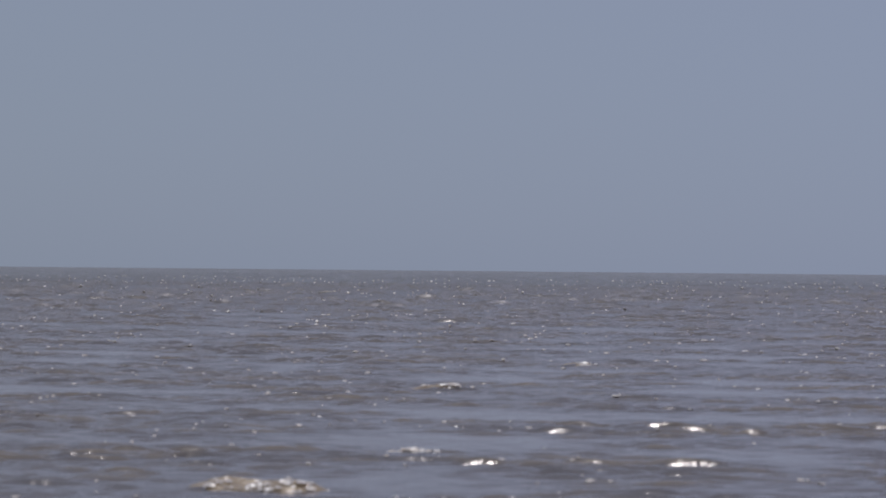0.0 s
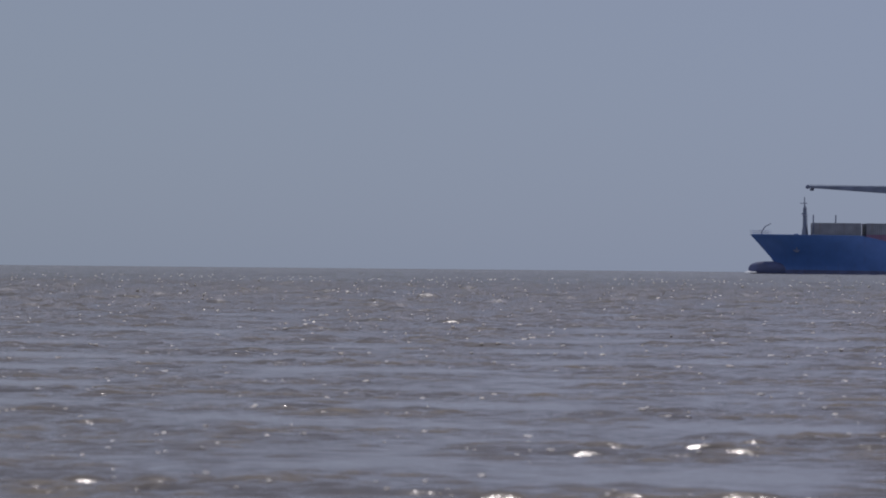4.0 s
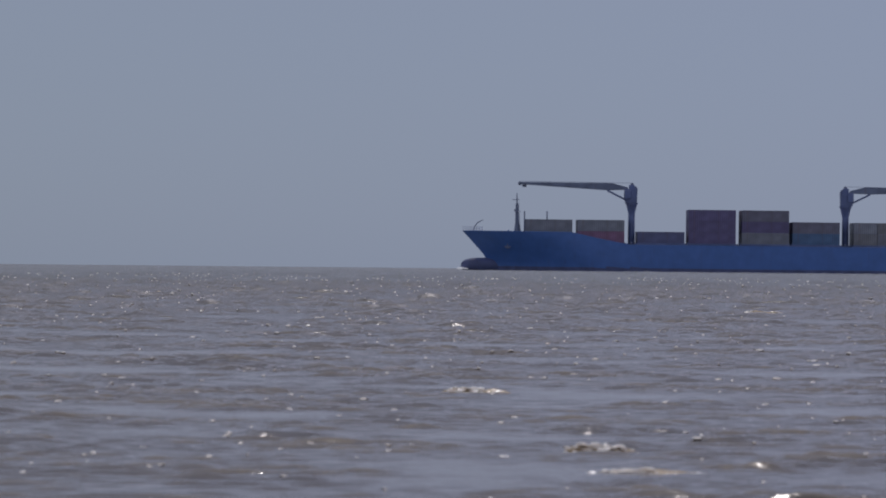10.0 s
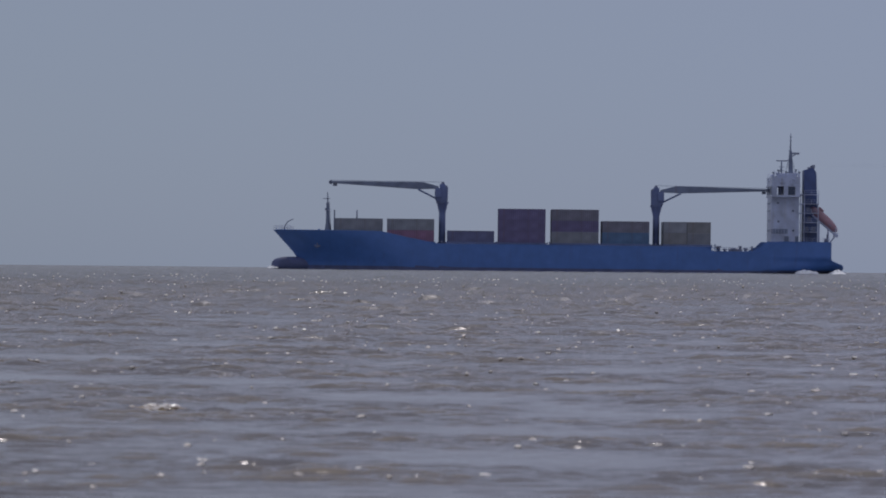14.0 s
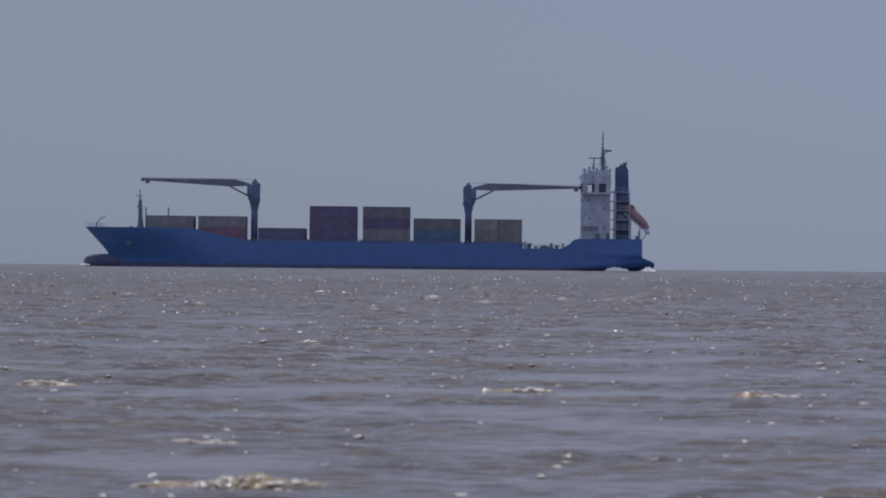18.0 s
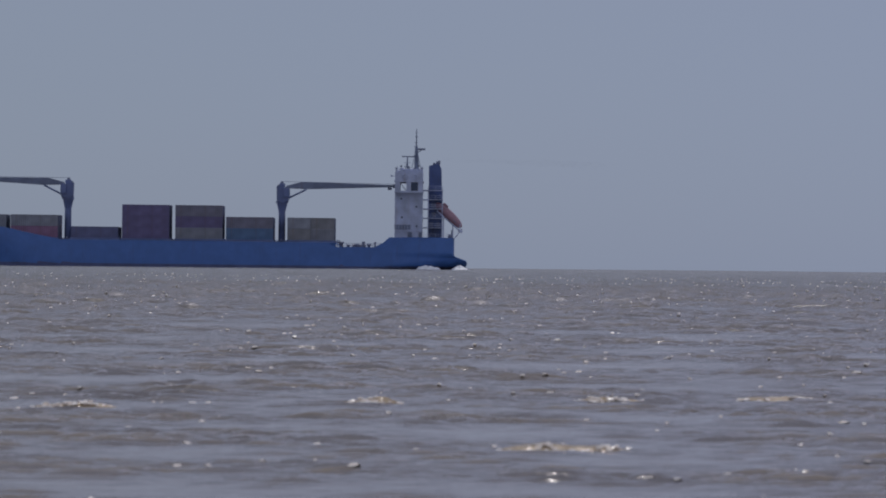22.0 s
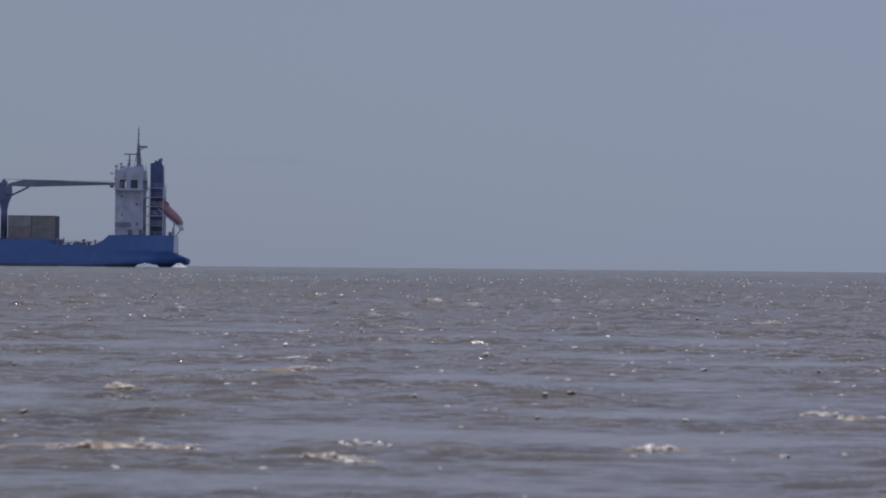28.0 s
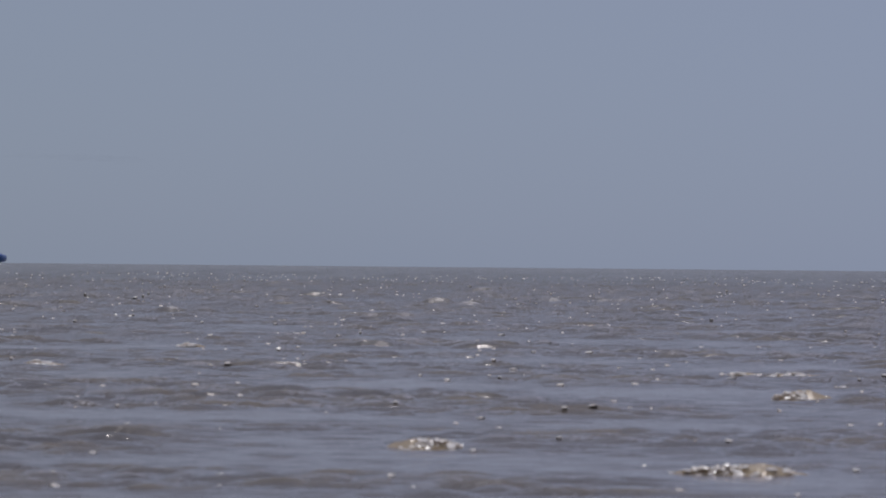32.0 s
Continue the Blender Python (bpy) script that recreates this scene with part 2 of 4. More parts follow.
def chop(x, y, seed, rms, heading, spread, lengths):
    """Height of a short-crested wave train with sets of higher and lower sea and sharpened crests."""
    rng = np.random.default_rng(seed)
    h = np.zeros_like(x)
    n = 46
    lam = np.geomspace(lengths[0], lengths[1], n) * rng.uniform(0.93, 1.07, n)
    amp = lam ** 0.7
    amp *= rms * math.sqrt(2) / math.sqrt((amp ** 2).sum())
    for i in range(n):
        th = heading + rng.normal(0, spread)
        k = 2 * math.pi / lam[i]
        h += amp[i] * np.sin(k * (x * math.sin(th) + y * math.cos(th)) + rng.uniform(0, 2 * math.pi))
    g = np.zeros_like(x)
    for i in range(8):
        lg = rng.uniform(1.2, 6)
        th = rng.uniform(0, math.pi)
        g += np.sin(2 * math.pi / lg * (x * math.sin(th) + y * math.cos(th)) + rng.uniform(0, 6.28))
    h *= np.clip(0.85 + 0.36 * g, 0.22, 2.1)
    h = 5 * rms * np.tanh(h / (5 * rms))
    return h + 0.23 / rms * h * np.abs(h) * (h > 0)


def wavelet():
    """A small curling ridge for froth and sun glints: a sloping front, a rounded top and a steeper back."""
    profile = ((-1.0, -0.15), (-0.5, 0.08), (-0.1, 0.31), (0.2, 0.42), (0.8, -0.15))
    across = (-1.0, -0.4, 0.4, 1.0)
    verts = [(a, y, z * (1 - 0.55 * a * a)) for a in across for y, z in profile]
    n = len(profile)
    faces = [(i * n + k, (i + 1) * n + k, (i + 1) * n + k + 1, i * n + k + 1) for i in range(len(across) - 1) for k in range(n - 1)]
    return np.array(verts), np.array(faces)


WAVELET = wavelet()


def clumps(name, spots, seed):
    """Cream flecks for froth and sun glints, each a small uneven ridge, at (x, y, z, size)."""
    rng = np.random.default_rng(seed)
    spots = np.array(spots)
    verts, faces = WAVELET
    n = len(spots)
    wide, deep, tall = rng.uniform(0.45, 1.1, n), rng.uniform(0.85, 1.25, n), rng.uniform(0.7, 1.05, n)
    shape = verts[None] * np.stack([wide, deep, tall], -1)[:, None, :] + rng.normal(0, 0.05, (n, len(verts), 3))
    turn = rng.normal(0, 0.35, n)[:, None]
    c, sn = np.cos(turn), np.sin(turn)
    shape = np.stack([c * shape[..., 0] - sn * shape[..., 1], sn * shape[..., 0] + c * shape[..., 1], shape[..., 2]], -1)
    co = spots[:, None, :3] + shape * spots[:, None, 3:]
    fs = faces[None] + (np.arange(n) * len(verts))[:, None, None]
    me = bpy.data.meshes.new(name)
    me.from_pydata(co.reshape(-1, 3).tolist(), [], fs.reshape(-1, 4).tolist())
    me.polygons.foreach_set("use_smooth", [True] * len(me.polygons))
    me.materials.append(FROTH)
    return me


SHELF = 42.0              # metres out to where the bottom falls away
RIPPLE = 0.42             # how fast ripples grow outside it


def wave_train(name, seed, rms, heading, spread, lengths, near, far, label):
    rows = [near]
    while rows[-1] < far:
        r = rows[-1]
        rows.append(r + (max(0.045, 0.0014 * r) if r < 280 else 0.0028 * r if r < 800 else 0.008 * r))
    y = np.array(rows)[:, None]
    u = np.linspace(-1, 1, 220)[None, :]
    half = 0.0945 * y + 1.2
    x = u * half
    y = y + 0 * x
    # the sea is shorter and lower inshore: the waves' size grows with the distance from the shore
    size = np.minimum((np.maximum(y, SHELF) / SHELF) ** 0.66, 5.5)
    along = near + np.concatenate([[[0.0]], np.cumsum(np.diff(y[:, :1], axis=0) / size[1:, :1], axis=0)]) + 0 * x
    h = chop(x / size, along, seed, rms, heading, spread, lengths)
    z = h * np.minimum(size, 2.6) ** 1.55 * np.maximum(size / 2.6, 1) ** 0.15
    edge = np.clip((1 - np.abs(u)) / 0.03, 0, 1) * np.clip((y - near) / 1, 0, 1) * np.clip((far - y) / 200, 0, 1)
    z = z * edge - (1 - edge) * (SEA_SINK + 0.1) + sea_drop(y)
    me = grid_mesh(name, np.stack([x, y, z], -1), SEA)
    s = (np.maximum(y, SHELF) / SHELF) ** RIPPLE
    v = np.where(y < SHELF, y, SHELF + SHELF ** RIPPLE / (1 - RIPPLE) * (np.maximum(y, SHELF) ** (1 - RIPPLE) - SHELF ** (1 - RIPPLE)))
    me.attributes.new("chart", "FLOAT_VECTOR", "POINT").data.foreach_set("vector", np.stack([x / s, v, 0.54 * s * np.minimum(s, 2.2) ** 1.65], -1).astype(np.float32).ravel())
    # golden tint for sun through the crests, strongest on the tallest
    top = np.clip((h / rms - 1.6) / 1.8, 0, 0.6) / size * np.clip(0.5 + 1.6 * np.sin(x / size * 2.3 + seed) * np.sin(along * 1.9 + 2 * seed), 0, 1)
    me.attributes.new("crest", "FLOAT", "POINT").data.foreach_set("value", top.astype(np.float32).ravel())
    ob = tagged(new(name, me), label, "waves", group="waves running ashore", kind="stuff")
    # cream ridges added as sun glints ride on the crests, more of them inshore
    rng = np.random.default_rng(seed + 50)
    area = np.gradient(y[:, 0])[:, None] * 2 * half / u.shape[1]
    steep = h > 1.3 * rms
    share = steep * area * 0.8 * (25 / y) ** 1.25 * (y < 450) * (edge > 0.99) / max(steep.mean(), 0.01)
    pick = rng.random(share.shape) < share
    fx, fy, fz = x[pick], y[pick], z[pick]
    grain = np.minimum(rng.lognormal(math.log(0.0125), 0.35, fx.shape), 0.022) * (np.maximum(fy, 25) / 25) ** 0.58
    flecks = new("foam_flecks", clumps("foam_flecks", np.stack([fx, fy, fz - 0.05 * grain, grain], -1), seed))
    tagged(flecks, "scattered cream flecks standing in for sun glints", kind="stuff").parent = ob
    return ob


build_sea()
TRAIN_FAST = wave_train("waves", 3, 0.0053, 0.06, 0.33, (0.14, 0.54), 18.5, 3500, "short grey-brown chop running in towards the shore")
TRAIN_SLOW = wave_train("waves", 8, 0.0047, -0.12, 0.38, (0.13, 0.44), 18.5, 3500, "small crossing ripples on muddy grey water")


# ---- the ship; x runs from bow to stern, z up from the waterline ----
LONG = 1.004              # the ship's length over that of the plan below
SHIP = tagged(new("container_ship"), "blue geared container ship sailing with a part load", "ship")
SHIP.scale.x = LONG
RIDERS = []               # things that ride on the ship, with their poses on it
BEAM = 11.8


def sheer(x):
    """Height of the hull's upper edge."""
    pts = [(-80, 9.9), (-45.8, 9.7), (-31.5, 6.6), (39.8, 6.6), (41.0, 5.5), (52.0, 5.5), (55.3, 7.1), (56.0, 8.15), (90, 8.15)]
    for (xa, za), (xb, zb) in zip(pts, pts[1:]):
        if x <= xb:
            return za + (zb - za) * (x - xa) / (xb - xa)
    return pts[-1][1]


def lerp_table(table, v):
    return float(np.interp(v, [a for a, _ in table], [b for _, b in table]))


STEM = [(-4, -66.4), (1.2, -66.7), (2.0, -67.0), (4.0, -68.3), (7.0, -71.0), (9.9, -73.7)]
STERN = [(-4, 60.0), (-0.6, 66.0), (0.7, 73.2), (0.9, 73.6), (2.2, 73.6), (3.5, 70.2), (9.9, 70.1)]


def half_breadth(x, z):
    up = min(max(z / 9.0, 0), 1)
    xs, xe = lerp_table(STEM, z), lerp_table(STERN, z)
    entry = 34 - 8 * up
    fore = min(1, max(0, (x - xs) / entry))
    fore = (1 - (1 - fore) ** 2.1) ** 0.9
    aft = min(1, max(0, (xe - x) / 22))
    aft_end = 0.25 + 0.7 * min(max((z + 1) / 5, 0), 1)
    aft = aft_end + (1 - aft_end) * (1 - (1 - aft) ** 2.2)
    return BEAM * fore * aft


def build_hull():
    n, levels = 150, 22
    bm = bmesh.new()
    for side in (-1, 1):
        rows = []
        for i in range(n + 1):
            u = i / n
            u = 0.5 - 0.5 * math.cos(math.pi * u) if u < 0.5 else u * 0.6 + 0.2 + 0.2 * (1 - (1 - (u - 0.5) * 2) ** 2)
            x0 = -73.7 + 147.3 * u
            top = sheer(x0)
            col = []
            for j in range(levels + 1):
                z = -3.5 + (top + 3.5) * j / levels
                xs, xe = lerp_table(STEM, z), lerp_table(STERN, z)
                x = xs + (xe - xs) * u
                col.append(bm.verts.new((x, side * half_breadth(x, z), z)))
            rows.append(col)
        for a, b in zip(rows, rows[1:]):
            for j in range(levels):
                q = (a[j], b[j], b[j + 1], a[j + 1])
                bm.faces.new(q if side < 0 else q[::-1])
        if side < 0:
            port = rows[-1]
        else:
            for j in range(levels):
                bm.faces.new((port[j], rows[-1][j], rows[-1][j + 1], port[j + 1]))
    bmesh.ops.remove_doubles(bm, verts=bm.verts[:], dist=0.005)
    hull = part("hull", bm, HULL_BLUE, SHIP, "blue weathered steel hull", smooth=True)
    hull.data.materials.append(BOOT)
    for p in hull.data.polygons:
        if p.center.z < 0.75:
            p.material_index = 1
    # bulb, riding half out of the water
    bm = bmesh.new()
    bmesh.ops.create_uvsphere(bm, u_segments=28, v_segments=16, radius=1)
    for v in bm.verts:
        x, y, z = v.co
        v.co = (-67.6 + 6.4 * math.copysign(abs(x) ** 0.58, x), 2.1 * y, 0.85 + 2.05 * math.copysign(abs(z) ** 0.9, z))
    part("bulbous_bow", bm, BOOT, SHIP, "dark bulbous bow half out of the water", smooth=True)
    # decks inside the bulwarks
    for name, xa, xb, z in (("foredeck", -70, -45.8, 8.7), ("main_deck", -45.5, 41, 4.6), ("well_deck", 41.2, 55.0, 4.6), ("poop_deck", 56.2, 69.9, 7.2)):
        bm = bmesh.new()
        xsn = np.linspace(xa, xb, 24)
        lo = [bm.verts.new((x, -half_breadth(x, z) + 0.12, z)) for x in xsn]
        hi = [bm.verts.new((x, half_breadth(x, z) - 0.12, z)) for x in xsn]
        for i in range(23):
            bm.faces.new((lo[i], lo[i + 1], hi[i + 1], hi[i]))
        part(name, bm, DECK, SHIP)
    # bulwark cap
    for side in (-1, 1):
        bm = bmesh.new()
        xs = [-73.0 + 142.9 * i / 120 for i in range(121)]
        pts = [(x, side * half_breadth(x, sheer(x)), sheer(x)) for x in xs]
        for p, q in zip(pts, pts[1:]):
            tube(bm, p, q, 0.09, seg=6)
        part("gunwale", bm, HULL_BLUE, SHIP)
        # anchor in its pocket
        ax = -62.0
        y = side * (half_breadth(ax, 6.2) + 0.08)
        anchor = tubes(((ax, y, 7.2), (ax, y, 5.6), 0.16), ((ax - 0.8, y, 5.9), (ax, y, 5.4), 0.18, 0.22), ((ax + 0.8, y, 5.9), (ax, y, 5.4), 0.18, 0.22))
        part("anchor", anchor, DARK, SHIP, "dark stockless anchor")
    part("transom", boxes((70.18, 70.26, -10.9, 10.9, 3.6, 8.1)), WHITE, SHIP, "pale grey stern plate")
    # rudder
    part("rudder", boxes((66.3, 69.6, -0.3, 0.3, -3.5, 0.9), bevel=0.12), BOOT, SHIP)


def rail(name, pts, height, parent, mat, step=1.6, bars=3, r=0.035):
    """Open railing along a line of points."""
    bm = bmesh.new()
    for p, q in zip(pts, pts[1:]):
        p, q = Vector(p), Vector(q)
        n = max(1, round((q - p).length / step))
        for i in range(n + 1):
            c = p.lerp(q, i / n)
            tube(bm, c, c + Vector((0, 0, height)), r, seg=6)
        for b in range(bars):
            dz = Vector((0, 0, height * (b + 1) / bars))
            tube(bm, p + dz, q + dz, r * 0.85, seg=6)
    return part(name, bm, mat, parent)


BAYS = [  # start, end, tiers of the near row from below, rows across
    (-57.5, ["grey", "olive"], 5, False), (-44.1, ["red", "olive"], 6, False), (-28.6, ["slate"], 6, False),
    (-15.4, ["maroon", "maroon", "maroon"], 6, False), (-1.68, ["olive", "maroon", "brown"], 6, False),
    (11.4, ["teal", "brown"], 6, False), (27.2, ["tan", "olive"], 6, True)]


def plain_mesh(name, bm, mat):
    me = bpy.data.meshes.new(name)
    bm.to_mesh(me)
    bm.free()
    me.materials.append(mat)
    return me


def container_parts(L, mat):
    """Meshes of a corrugated steel box, with the places of each piece."""
    w, h = 2.44, 2.9
    bm = bmesh.new()
    n = round(L / 0.28)
    for face in (0.0, 0.03):
        prev = None
        for i in range(n * 2 + 1):
            x = 0.16 + (L - 0.32) * i / (n * 2)
            y = (0.0 if i % 4 < 2 else 0.036) + face
            cur = (bm.verts.new((x, y, 0.17)), bm.verts.new((x, y, h - 0.13)))
            if prev:
                q = (prev[0], cur[0], cur[1], prev[1])
                bm.faces.new(q if not face else q[::-1])
            prev = cur
    side = plain_mesh("side_panel", bm, mat)
    bottom = plain_mesh("bottom_rail", boxes((0.16, L - 0.16, 0, 0.12, 0, 0.17)), mat)
    top = plain_mesh("top_rail", boxes((0.16, L - 0.16, 0, 0.12, h - 0.13, h)), mat)
    post = plain_mesh("corner_post", boxes((0, 0.16, 0, 0.16, 0, h)), mat)
    roof = plain_mesh("roof_panel", boxes((0.1, L - 0.1, -w / 2 + 0.12, w / 2 - 0.12, h - 0.06, h - 0.03)), mat)
    floor_me = plain_mesh("floor_panel", boxes((0.1, L - 0.1, -w / 2 + 0.12, w / 2 - 0.12, 0.05, 0.12)), DECK)
    end = plain_mesh("end_panel", boxes((0.04, 0.09, -w / 2 + 0.16, w / 2 - 0.16, 0.1, h - 0.05)), mat)
    leaf = plain_mesh("door_leaf", boxes((0, 0.05, -0.53, 0.53, 0.16, 2.76)), mat)
    rod = plain_mesh("lock_rod", tubes(((0.08, 0, 0.2), (0.08, 0, 2.7), 0.025, 0.025, 6)), DARK)
    placed = [(side, (0, -w / 2 + 0.02, 0), 0), (side, (L, w / 2 - 0.02, 0), 180)]
    for me in (bottom, top):
        placed += [(me, (0, -w / 2, 0), 0), (me, (L, w / 2, 0), 180)]
    placed += [(post, (0, -w / 2, 0), 0), (post, (L, w / 2, 0), 180), (post, (L, -w / 2, 0), 90), (post, (0, w / 2, 0), -90)]
    placed += [(me, (0, 0, 0), 0) for me in (roof, floor_me, end)]
    return placed, leaf, rod


def build_containers():
    rng = random.Random(5)
    cache = {}
    words = {"maroon": "dull maroon", "olive": "faded olive", "brown": "rusty brown", "red": "brick red", "slate": "dull slate-blue", "teal": "teal blue", "tan": "tan", "grey": "grey-green"}
    for x0, tiers, rows, short in BAYS:
        for tier, near in enumerate(tiers):
            for row in range(rows):
                colour = near if row == 0 or rng.random() < 0.55 else rng.choice(list(words))
                pieces = ((0.0, 6.06), (6.13, 6.06)) if short else ((0.0, 12.19),)
                for dx, length in pieces:
                    if short and row == 0 and dx > 1:
                        colour = "olive" if colour == "tan" else "tan"
                    key = (colour, length)
                    if key not in cache:
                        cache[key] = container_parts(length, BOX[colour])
                    placed, leaf, rod = cache[key]
                    top = tagged(new("shipping_container"), f"{words[colour]} corrugated steel shipping container stacked on deck", "container", group="containers on deck")
                    for me, place, turn in placed:
                        p = new(me.name.split(".")[0], me)
                        p.parent, p.location, p.rotation_euler = top, place, (0, 0, radians(turn))
                    for s in (-0.54, 0.54):
                        d = new("door_leaf", leaf)
                        d.parent, d.location = top, (length - 0.08, s, 0)
                        for r in (-0.2, 0.2):
                            k = new("lock_rod", rod)
                            k.parent, k.location = d, (0, r, 0)
                    y = (row - (rows - 1) / 2) * 2.5
                    RIDERS.append((top, pose(x0 + dx, y, 7.19 + tier * 2.905)))


def build_hatches():
    for x0, tiers, rows, short in BAYS:
        w = rows * 2.5 / 2 + 0.1
        c = w - 0.3 if rows > 5 else w - 2.5
        part("hatch_coaming", boxes((x0 - 0.2, x0 + 12.4, -c, c, 4.6, 6.6), bevel=0.05), HULL_BLUE, SHIP)
        part("hatch_cover", boxes((x0 - 0.35, x0 + 12.55, -w, w, 6.6, 7.18), bevel=0.06), CRANE_BLUE, SHIP, "blue steel hatch cover")
    for x in (-57.7, -51.9):
        part("stanchion", tubes(((x, -5.2, 6.9), (x, -5.2, 15.1), 0.22, 0.16)), DARK, SHIP, "dark upright post rising above the containers")
    # walkways and lashing posts between the bays
    for x in (-45.0, -15.8, -2.3, 11.0, 40.3):
        for y in (-11.0, 11.0):
            part("lashing_post", boxes((x - 0.12, x + 0.12, y - 0.15, y + 0.15, 4.6, 7.4)), CRANE_BLUE, SHIP)
    for y in (-10.9, 10.9):
        rail("deck_rail", [(-31, y, 6.6), (40, y, 6.6)], 0.45, SHIP, CRANE_BLUE, 3.0, 1)


def build_crane(x, aft, top_z):
    """Deck crane with its jib stowed level; aft is 1 or -1, the way the jib points."""
    crane = part("deck_crane", boxes((x - 1.25, x + 1.25, -1.25, 1.25, 4.6, 7.0), bevel=0.1), CRANE_BLUE, SHIP, "blue deck crane with its jib stowed level")
    z = top_z
    part("pedestal", tubes(((x, 0, 7.0), (x, 0, z - 8.0), 0.9, 0.86, 24), ((x, 0, z - 8.0), (x, 0, z - 5.6), 0.86, 1.4, 24), ((x, 0, z - 5.6), (x, 0, z - 5.1), 1.6, 1.6, 24)), CRANE_BLUE, crane)
    a = aft
    prof = [(x - a * 1.35, z - 5.1), (x + a * 1.7, z - 5.1), (x + a * 2.0, z - 3.4), (x + a * 1.9, z - 1.7), (x - a * 1.45, z - 1.3)]
    part("housing", prism(prof, -1.5, 1.5, 0.08), CRANE_BLUE, crane, "blue slewing machinery house")
    part("operator_cab", boxes((x + min(a * 0.4, a * 1.9), x + max(a * 0.4, a * 1.9), -2.3, -1.55, z - 4.0, z - 1.9), bevel=0.06), CRANE_BLUE, crane)
    part("head", boxes((x - 0.75, x + 0.75, -0.8, 0.8, z - 1.5, z - 0.5), bevel=0.12), CRANE_BLUE, crane)
    part("sheave", tubes(((x - a * 0.1, -0.45, z - 0.35), (x - a * 0.1, 0.45, z - 0.35), 0.42, 0.42, 16)), DARK, crane)
    part("sheave", tubes(((x - a * 0.95, -0.4, z - 1.2), (x - a * 0.95, 0.4, z - 1.2), 0.36, 0.36, 16)), DARK, crane)
    knee, tip = x + a * 6.4, x + a * 29.0
    lo = z - 0.45 if a > 0 else z - 0.35
    prof = [(x + a * 1.0, z - 1.75), (x + a * 1.0, z - 1.15), (knee - a * 1.4, z - 0.1), (knee, z - 0.08), (tip, z - 0.65 if a > 0 else z - 0.05), (tip, z - 1.15 if a > 0 else z - 0.6), (knee, z - 1.95)]
    jib = part("jib", prism(prof, -0.85, 0.85, 0.07), JIB_GREY, crane, "slate blue box-girder jib")
    tz = z - 0.95 if a > 0 else z - 0.4
    part("jib_head", tubes(((tip, -0.7, tz), (tip, 0.7, tz), 0.5, 0.5, 18)), DARK, crane)
    part("hook_block", boxes((min(tip - a * 1.7, tip - a * 0.6), max(tip - a * 1.7, tip - a * 0.6), -0.25, 0.25, tz - 0.95, tz - 0.3), bevel=0.12), DARK, crane, "dark hook block stowed under the jib")
    part("luffing_ram", tubes(((x + a * 1.7, -0.6, z - 4.3), (knee - a * 0.1, -0.6, z - 2.0), 0.22), ((x + a * 1.7, 0.6, z - 4.3), (knee - a * 0.1, 0.6, z - 2.0), 0.22)), CRANE_BLUE, crane)
    part("hoist_wire", tubes(((x - a * 0.1, 0, z - 0.0), (tip, 0, tz + 0.55), 0.05, 0.05, 6)), DARK, crane)
    part("deck_lamp", boxes((x - 0.3, x + 0.1, -1.62, -1.3, 7.0, 7.45), bevel=0.08), WHITE, crane, "small white lamp housing")


def build_foremast():
    mast = part("foremast", tubes(((-59.4, 0, 8.7), (-59.5, 0, 12.0), 1.15, 0.55, 12), ((-59.5, 0, 12.0), (-59.6, 0, 17.0), 0.55, 0.38, 12), ((-59.6, 0, 17.0), (-59.65, 0, 19.8), 0.2, 0.1, 8)),
                JIB_GREY, SHIP, "slate-grey tapered foremast with ladder")
    part("yard", tubes(((-60.8, 0, 18.1), (-58.9, 0, 18.1), 0.09), ((-59.6, -1.4, 18.1), (-59.6, 1.4, 18.1), 0.09)), DARK, mast)
    part("platform", boxes((-60.4, -58.6, -0.8, 0.8, 15.0, 15.12)), WHITE, mast)
    part("mast_lamp", boxes((-60.3, -59.9, -0.2, 0.2, 15.2, 15.6), bevel=0.05), DARK, mast)
    bm = bmesh.new()
    for s in (-0.2, 0.2):
        tube(bm, (-58.6, s, 9), (-59.2, s, 17.5), 0.04, seg=6)
    for i in range(20):
        z = 9.2 + i * 0.42
        tube(bm, (-58.62 - i * 0.03, -0.2, z), (-58.62 - i * 0.03, 0.2, z), 0.03, seg=6)
    part("ladder", bm, DARK, mast)
    part("davit", tubes(((-70.8, -1.5, 8.8), (-70.7, -1.5, 10.6), 0.16), ((-70.7, -1.5, 10.6), (-69.9, -1.5, 11.9), 0.15, 0.13), ((-69.9, -1.5, 11.9), (-68.4, -1.5, 12.7), 0.13, 0.09)), DARK, SHIP, "bent steel davit on the forecastle")
    pts = [(x, -half_breadth(x, sheer(x)) + 0.1, sheer(x)) for x in (-68.6, -70.0, -71.4, -72.8)] + [(-73.5, 0, 9.9)]
    rail("bow_rail", pts + [(x, -y, z) for x, y, z in pts[-2::-1]], 1.05, SHIP, WHITE, 1.0, 2)
    for x, y in ((-66.5, -2.0), (-66.5, 2.0), (-63.5, -2.6), (-63.5, 2.6)):
        part("windlass", tubes(((x, y - 0.9, 9.3), (x, y + 0.9, 9.3), 0.6, 0.6, 16)), DARK, SHIP, "dark anchor windlass drum")
    part("breakwater", boxes((-61.9, -61.6, -6, 6, 8.7, 10.15)), HULL_BLUE, SHIP)


